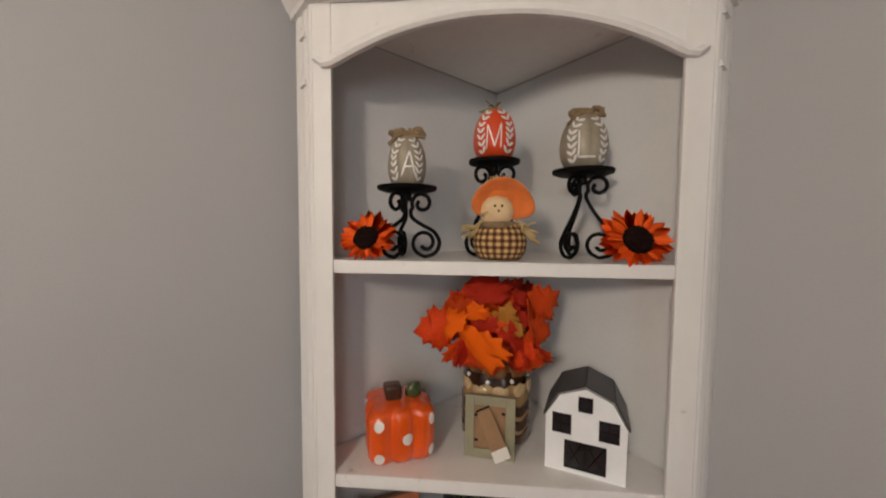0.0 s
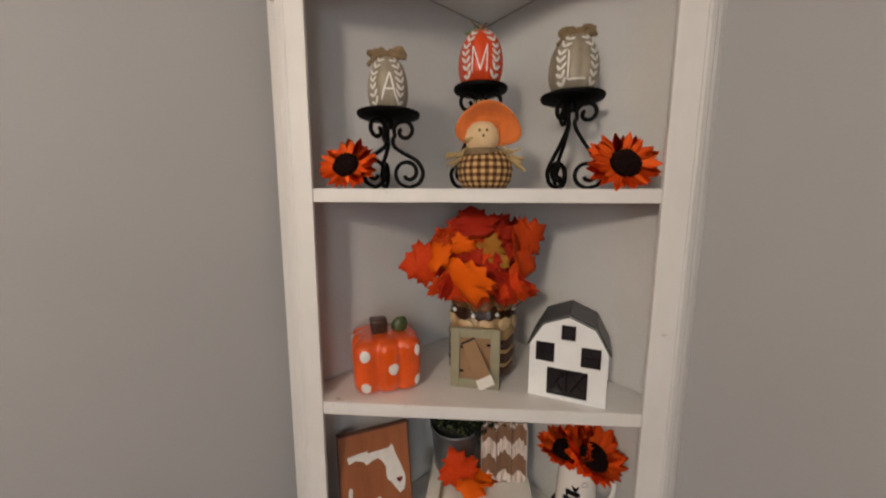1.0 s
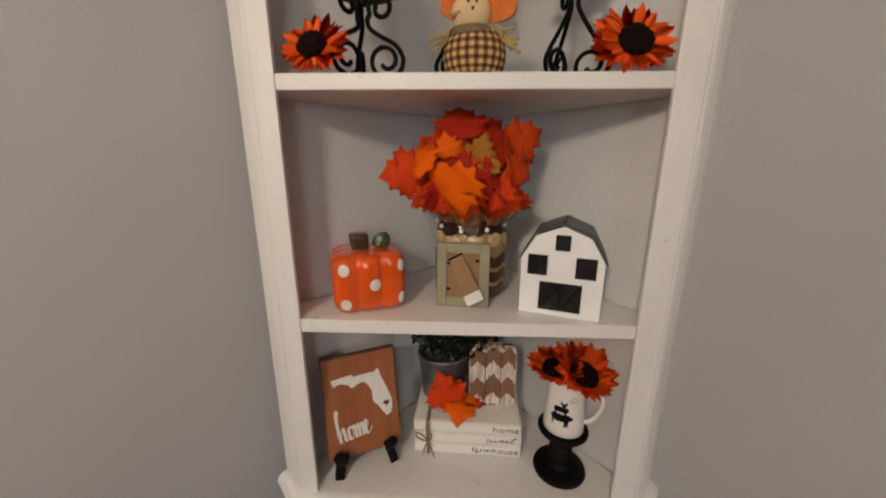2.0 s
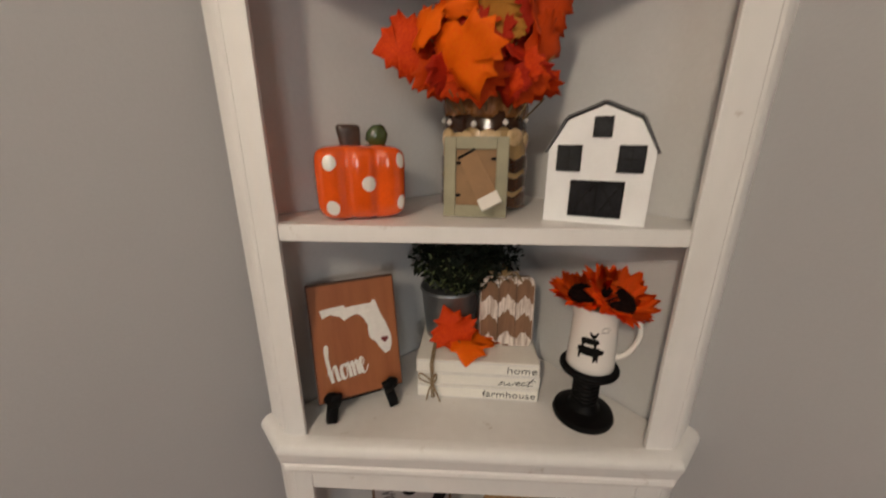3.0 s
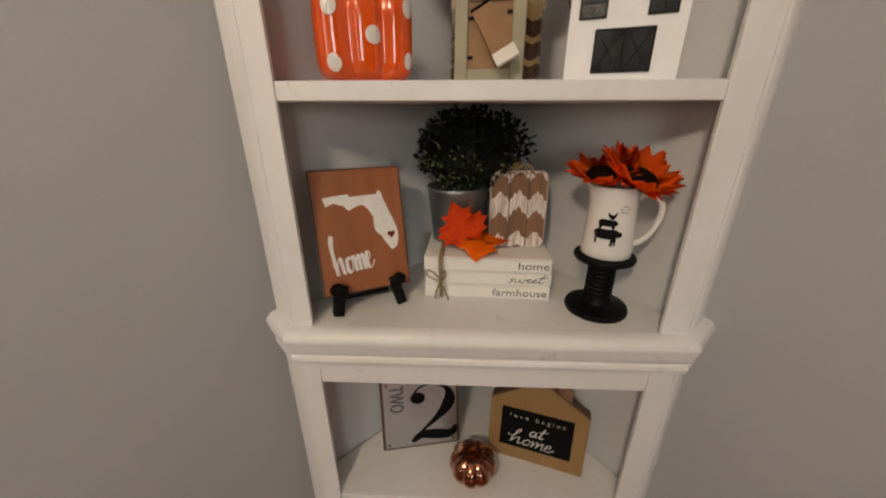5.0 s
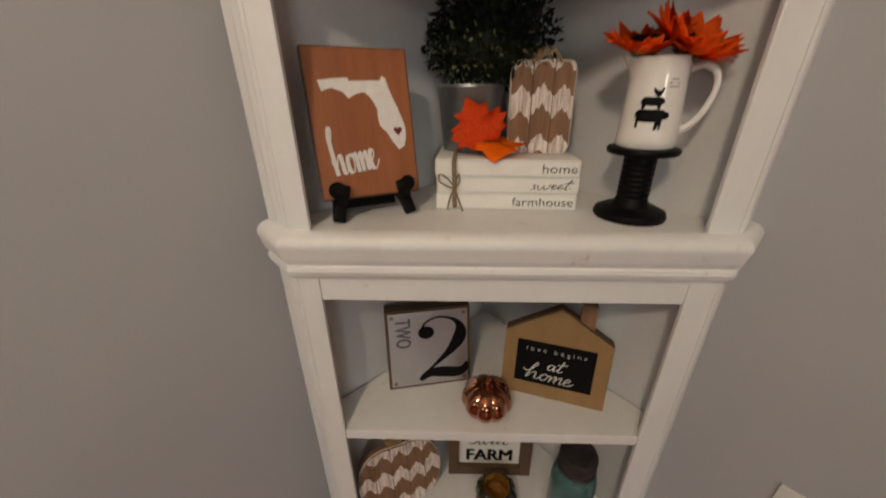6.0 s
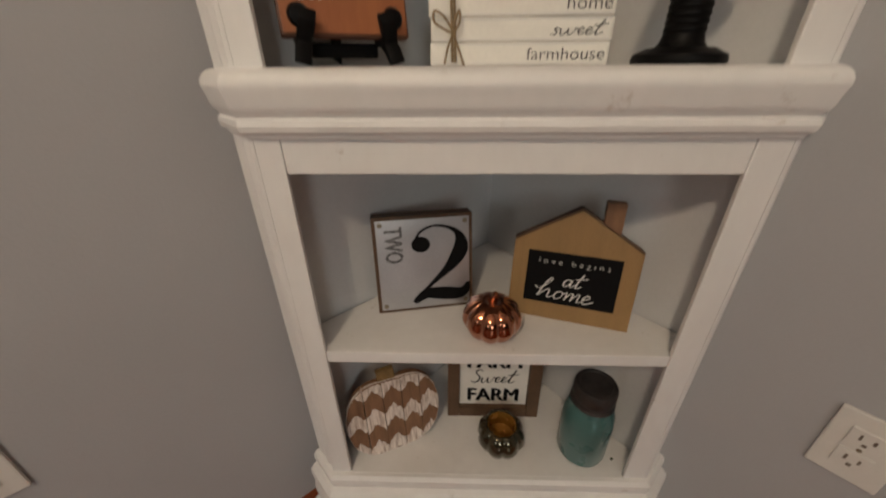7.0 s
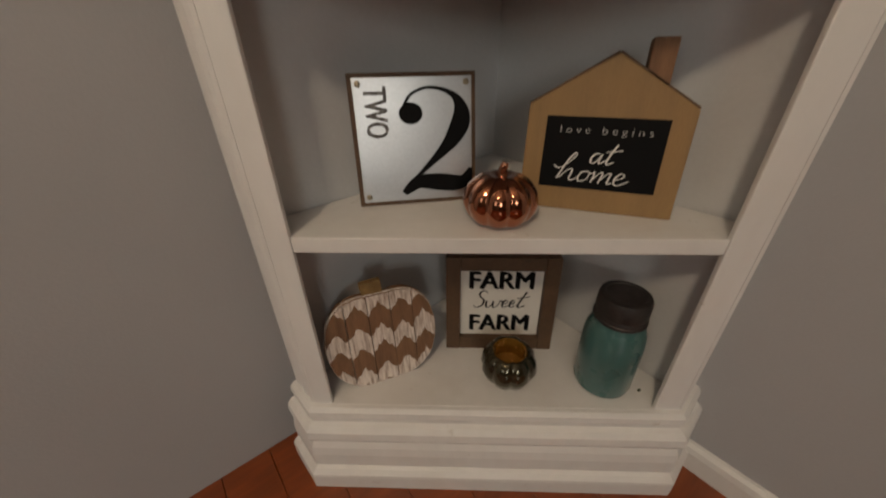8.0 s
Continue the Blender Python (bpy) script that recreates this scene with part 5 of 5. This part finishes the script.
def spool(at, h, r0, r1):
    t = thing("spool_stand", pose(*at), "black wooden spool stand with round base", "stand")
    part("base", lathe([(0.003, 0), (r0 * 0.97, 0), (r0, 0.004), (r0 * 0.96, 0.010), (r0 * 0.70, 0.0165), (0.003, 0.019)], 44), M_BLACK, t, smooth=40)
    col = [(0.027, 0.016), (0.0225, 0.022), (0.0205, 0.030)]
    n = 7
    for i in range(n):
        z = 0.030 + (h - 0.046) * i / n
        col += [(0.0199, z), (0.0212, z + (h - 0.046) / n * 0.3), (0.0212, z + (h - 0.046) / n * 0.7)]
    col += [(0.0205, h - 0.014), (0.023, h - 0.008)]
    part("column", lathe(col, 32), M_BLACK, t, smooth=30)
    part("top_plate", lathe([(0.003, h - 0.008), (r1 * 0.96, h - 0.008), (r1, h - 0.005), (r1, h - 0.002), (r1 * 0.97, h), (0.003, h)], 44), M_BLACK, t, smooth=40)


SPOOL = (0.189, 0.070)
spool((*SPOOL, Z3), 0.098, 0.049, 0.0455)


def pitcher(at, yaw):
    t = thing("pitcher", pose(*at, 0, 0, yaw), "white porcelain pitcher printed with stacked farm animals", "pitcher")
    prof = [(0.003, 0), (0.034, 0.0), (0.0370, 0.003), (0.0365, 0.012), (0.0345, 0.05), (0.0325, 0.085), (0.0330, 0.100), (0.0345, 0.107), (0.0330, 0.1075), (0.0310, 0.100), (0.0305, 0.085), (0.032, 0.02), (0.003, 0.008)]
    bm = lathe(prof, 56)
    for v in bm.verts:
        if v.co.z > 0.080:
            a = math.atan2(v.co.y, v.co.x)
            k = max(0, math.cos(a - math.radians(180))) ** 8 * ((v.co.z - 0.080) / 0.027) ** 1.5
            v.co.x -= 0.013 * k
            v.co.z += 0.004 * k
    part("body", bm, M_PORC, t, smooth=50)
    line = bezier([(0.031, 0, 0.094), (0.044, 0, 0.098), (0.059, 0, 0.089), (0.062, 0, 0.068), (0.054, 0, 0.042), (0.043, 0, 0.028), (0.034, 0, 0.024)], 6)
    h = tube(line, 0.0046, 12, taper=lambda u: 1.15 - 0.5 * math.sin(math.pi * u) * 0.6)
    part("handle", h, M_PORC, t, smooth=60)
    side = [(r, z) for r, z in prof[1:8]]
    art = bmesh.new()
    cow = [(-0.015, 0.034), (-0.015, 0.021), (-0.0125, 0.021), (-0.012, 0.028), (-0.009, 0.027), (0.003, 0.027), (0.003, 0.019), (0.0055, 0.019), (0.0065, 0.024), (0.0075, 0.019), (0.009, 0.020), (0.0095, 0.030), (0.013, 0.030), (0.016, 0.033), (0.014, 0.037), (0.011, 0.037), (0.009, 0.0395), (-0.012, 0.0395), (-0.0165, 0.037), (-0.017, 0.028)]
    pig = [(-0.011, 0.043), (-0.0105, 0.0398), (-0.008, 0.0398), (-0.007, 0.043), (0.003, 0.043), (0.004, 0.0398), (0.0065, 0.0398), (0.007, 0.044), (0.010, 0.046), (0.0085, 0.050), (0.005, 0.0515), (-0.009, 0.0515), (-0.0125, 0.048)]
    hen = [(-0.004, 0.0545), (-0.002, 0.052), (0.001, 0.052), (0.003, 0.055), (0.0045, 0.061), (0.0025, 0.0605), (0.001, 0.0575), (-0.002, 0.0575), (-0.0055, 0.061), (-0.0055, 0.057)]
    for shape, dx in ((cow, 0.0), (pig, -0.001), (hen, 0.002)):
        fine = []
        for (x0, z0), (x1, z1) in zip(shape, shape[1:] + shape[:1]):
            fine += [(x0, z0), ((x0 + x1) / 2, (z0 + z1) / 2)]
        prism([((x + dx) * 1.22, z * 1.18 + 0.002) for x, z in fine], -0.0003, bm=art)
    bmesh.ops.triangulate(art, faces=[f for f in art.faces if len(f.verts) > 4])
    ob = part("animal_print", art, M_INK_B, t, "black printed farm animals", m=pose(0, 0, 0, 0, 0, -24 - yaw))
    wrap(ob, side, 0.0005)
    lines = bmesh.new()
    for i, w in enumerate((0.009, 0.014, 0.012)):
        box(w, 0.0002, 0.0015, (0.017, 0, 0.082 - 0.004 * i), bm=lines)
    ob = part("small_print", lines, mat("grey_ink", (0.30, 0.28, 0.27), 0.6), t, "small grey print", m=pose(0, 0, 0, 0, 0, -24 - yaw))
    wrap(ob, side, 0.0005)


pitcher((*SPOOL, Z3 + 0.0985), -29)
sunflower(pose(0.2100, 0.058, Z3 + 0.2130, -60, 0, 32), 0.060, "orange silk sunflower leaning out of a white pitcher", 21, "sunflowers in the pitcher", 36, 0.20)
sunflower(pose(0.1640, 0.070, Z3 + 0.2150, -74, 0, -22), 0.048, "orange silk sunflower facing upward in a white pitcher", 22, "sunflowers in the pitcher", 36, 0.20)
for i, (x, y, z) in enumerate(((0.209, 0.061, 0.206), (0.165, 0.072, 0.207))):
    st = thing("flower_stem", pose(SPOOL[0], SPOOL[1], Z3 + 0.108), "green wire stem of a silk sunflower in a pitcher", "flower stem", group="flower stems")
    part("wire", tube(bezier([(0.004 * (i - 1), 0, 0), (0.006 * (i - 1), 0, 0.06), (x - SPOOL[0], y - SPOOL[1], z - 0.108)], 5), 0.0018, 6), M_LEAFG, st, smooth=60)


# ---- fourth shelf: number sign, house sign, copper pumpkin ----
def number_sign(at, yaw, lean):
    t = thing("number_sign", pose(*at, 0, 0, yaw) @ pose(0, 0, 0, lean), "square tin sign with black numeral two on a wooden box", "sign")
    w, h, d = 0.168, 0.172, 0.034
    part("wooden_box", box(w, d, h, (0, d / 2, h / 2), 0.0015), M_FRAMEB, t, "dark brown wooden box")
    part("tin_face", box(w - 0.012, 0.0016, h - 0.011, (0.0, -0.0008, h / 2), 0.0006), M_TIN, t, "brushed tin sheet")
    for x in (-1, 1):
        for z in (0.013, h - 0.013):
            part("screw", lathe([(0.0042, 0), (0.0038, 0.0016), (0.0015, 0.0022)], 16), M_BROWNTIP, t, m=pose(x * (w / 2 - 0.0135), -0.0014, z, 90))
    # numeral: hairline and swelling strokes
    bm = bmesh.new()
    ball = [(0.0130 * math.cos(a), 0.0140 * math.sin(a)) for a in [2 * math.pi * i / 28 for i in range(28)]]
    prism([(x - 0.009, z + 0.1245) for x, z in ball], -0.0006, bm=bm)
    line = bezier([(-0.0185, 0.128, 0), (-0.008, 0.148, 0), (0.014, 0.1565, 0), (0.040, 0.145, 0), (0.0475, 0.119, 0), (0.036, 0.088, 0), (0.008, 0.054, 0), (-0.020, 0.024, 0)], 7)
    n = len(line)
    widths = [0.0035 + 0.0185 * math.exp(-((i / n - 0.62) / 0.17) ** 2) for i in range(n)]
    ribbon([(p.x, p.y) for p in line], widths, 0.0006, bm=bm)
    foot = bezier([(-0.022, 0.016, 0), (-0.004, 0.031, 0), (0.018, 0.030, 0), (0.040, 0.027, 0), (0.052, 0.033, 0), (0.0575, 0.048, 0)], 6)
    ribbon([(p.x, p.y) for p in foot], [0.004 + 0.0205 * math.sin(math.pi * min(1, 0.06 + 0.94 * i / (len(foot) - 1))) ** 1.0 for i in range(len(foot))], 0.0005, bm=bm)
    bmesh.ops.scale(bm, vec=(1.22, 1, 0.98), verts=bm.verts)
    part("numeral", bm, M_INK_B, t, "black painted numeral two", m=pose(0.006, -0.0017, 0))
    ob = lettering("small_word", "TWO", 0.042, M_FADED, t, pose(-0.0585, -0.0018, 0.122), width=0.062, depth=0.0003, fat=0.0009)
    ob.matrix_local = pose(-0.0500, -0.0018, 0.124) @ pose(0, 0, 0, 0, 90, 0) @ pose(0, 0, 0, 90)


number_sign((-0.112, 0.1105, Z4 + 0.0005), 11, -9)


def house_sign(at, yaw, lean):
    t = thing("house_sign", pose(*at, 0, 0, yaw) @ pose(0, 0, 0, lean), "pale wooden house shaped sign with black lettered panel", "sign")
    w, d = 0.097, 0.026
    part("house_body", prism([(-w, 0), (w, 0), (w, 0.133), (0.0, 0.192), (-w, 0.133)], d, 0.002), M_TAN, t)
    part("chimney", box(0.027, 0.022, 0.056, (0.046, 0.014, 0.180), 0.002), M_SLATB, t, "red-brown wooden chimney")
    for s in (-1, 1):
        n = math.degrees(math.atan2(0.059, w))
        part("roof_strip", box(math.hypot(w, 0.058), d - 0.002, 0.003), M_FRAMEB, t, "dark brown roof edge", m=pose(s * w / 2, d / 2 + 0.002, 0.164, 0, s * n, 0))
    panel = part("panel", box(0.143, 0.002, 0.090, (-0.001, -0.0008, 0.0755), 0.0006), M_INK_B, t, "black chalkboard panel")
    lettering("line_one", "l o v e   b e g i n s", 0.0135, M_INK_W, panel, pose(0.000, -0.0020, 0.1035), width=0.108, bold=-0.0003, depth=0.0003)
    word(panel, pose(-0.014, -0.0016, 0.0640), 0.034, 0.030, M_INK_W, (0.040, 0.030), AT, "word_at", 2.3, 0.25)
    word(panel, pose(-0.055, -0.0016, 0.0410, 0, 2, 0), 0.092, 0.036, M_INK_W, (0.014, 0.008), [[(-0.35, 1.15), (0.0, 0.95), (0.35, 1.35), (0.62, 2.1), (0.48, 2.28), (0.30, 1.6), (0.20, 0.05)]] + HOME[1:], "word_home", 4.3, 0.35)


house_sign((0.1235, 0.0795, Z4 + 0.0005), -16.5, -9)


def lobed(name, m, r, h, lobes, depth, material, label, category, stem, open_top=False):
    t = thing(name, m, label, category)
    if open_top:
        prof = [(0.004, 0.0), (r * 0.55, 0.0), (r * 0.86, h * 0.16), (r, h * 0.45), (r * 0.93, h * 0.76), (r * 0.74, h * 0.96), (r * 0.66, h), (r * 0.60, h * 0.98), (r * 0.585, h * 0.80), (r * 0.62, h * 0.40), (0.004, h * 0.20)]
        part("body", lathe(prof, 96, lobes=lobes, lobe_depth=depth), material, t, smooth=70)
        part("inside", lathe([(0.003, h * 0.22), (r * 0.58, h * 0.42), (r * 0.55, h * 0.80), (r * 0.575, h * 0.99), (r * 0.55, h * 0.99), (r * 0.52, h * 0.80), (r * 0.55, h * 0.44), (0.003, h * 0.26)], 40), M_AMBER, t, "amber glass inside", smooth=40)
    else:
        prof = [(0.003, h * 0.04), (r * 0.45, 0.0), (r * 0.80, h * 0.10), (r * 0.98, h * 0.35), (r, h * 0.52), (r * 0.90, h * 0.76), (r * 0.62, h * 0.94), (r * 0.32, h), (0.003, h * 0.94)]
        smooth_prof = [(p.x, p.y) for p in bezier([(a, b, 0) for a, b in prof], 4)]
        part("body", lathe([(max(0.002, a), b) for a, b in smooth_prof], 112, lobes=lobes, lobe_depth=depth), material, t, smooth=75)
    if stem:
        part("stem", tube(bezier([(0, 0, h * 0.92), (0, 0, h * 1.04), (0.001, -0.001, h * 1.14), (0.003, -0.001, h * 1.24)], 5), 0.0064, 12, taper=lambda u: 1.1 - 0.45 * u), material, t, smooth=60)
    return t


lobed("copper_pumpkin", pose(-0.003, 0.054, Z4), 0.0475, 0.062, 9, 0.11, M_COPPER, "shiny copper coloured glass pumpkin on the shelf", "pumpkin", True)

# ---- bottom shelf ----
slat_block("slat_pumpkin", pose(-0.174, 0.051, Z5 + 0.0005, -8, 0, 23), 0.0915, 0.169, 5, 0.075, ((0.06, 0.22), (0.52, 0.20), (0.97, 0.20)), "rounded wooden slat pumpkin with worn white chevron bands", "slat pumpkins", 0.034)


def farm_sign(at, lean):
    t = thing("farm_sign", pose(*at) @ pose(0, 0, 0, lean), "brown framed white sign reading farm sweet farm", "sign")
    w, h, b, d = 0.198, 0.196, 0.0255, 0.026
    for x in (-1, 1):
        part("side_rail", box(b, d, h, (x * (w - b) / 2, d / 2, h / 2), 0.0015), M_FRAMEB, t)
    for z in (b / 2, h - b / 2):
        part("cross_rail", box(w - 2 * b - 0.0006, d - 0.001, b, (0, d / 2, z), 0.0015), M_FRAMEB, t)
    panel = part("panel", box(w - 2 * b - 0.001, 0.004, h - 2 * b - 0.001, (0, 0.014, h / 2)), M_PAPER, t, "white painted panel")
    for z, text, size, width, shear in ((0.146, "FARM", 0.050, 0.112, 0), (0.101, "Sweet", 0.040, 0.102, 0.4), (0.054, "FARM", 0.050, 0.108, 0)):
        if shear:
            word(panel, pose(-0.048, 0.0117, z - 0.013), 0.096, 0.036, M_INK_B, (0.013, 0.022), SWEET, "word_sweet", 4.3, 0.2)
            continue
        lettering("word", text, size, M_INK_B, panel, pose(0, 0.0116, z), width=width, shear=shear, fat=0.0019, depth=0.0003)


farm_sign((0.024, 0.124, Z5 + 0.0005), -4)
lobed("votive_pumpkin", pose(0.034, 0.063, Z5), 0.0485, 0.062, 8, 0.10, M_BRONZE, "dark bronze glass pumpkin votive with amber inside", "votive holder", False, open_top=True)

jar = thing("mason_jar", pose(0.195, 0.058, Z5) @ Matrix.Diagonal((0.84, 0.84, 0.94, 1)), "frosted teal glass mason jar with a dark metal lid", "jar")
part("glass_body", lathe([(0.003, 0), (0.044, 0.0), (0.0515, 0.004), (0.0545, 0.014), (0.0550, 0.10), (0.0530, 0.125), (0.0470, 0.140), (0.0430, 0.147), (0.0425, 0.152), (0.003, 0.153)], 56), M_TEAL, jar, smooth=40)
lid = part("lid", lathe([(0.0440, 0.150), (0.0455, 0.152), (0.0455, 0.160), (0.0440, 0.164), (0.0450, 0.167), (0.0450, 0.190), (0.0425, 0.196), (0.034, 0.197), (0.033, 0.1955), (0.003, 0.1955)], 56), M_LID, jar, "dark pewter coloured lid", smooth=30)
part("rim_band", lathe([(0.0448, 0.150), (0.0468, 0.152), (0.0468, 0.156), (0.0448, 0.158)], 56), M_LID, lid, smooth=30)

crumb = box(0.006, 0.004, 0.003, (0, 0, 0.0015), 0.001)
ob = link_mesh("crumb", crumb, M_LEAFG)
ob.matrix_world = pose(0.251, 0.034, Z5, 0, 0, 30)
tagged(ob, "tiny dark crumb lying on the white shelf", "crumb")
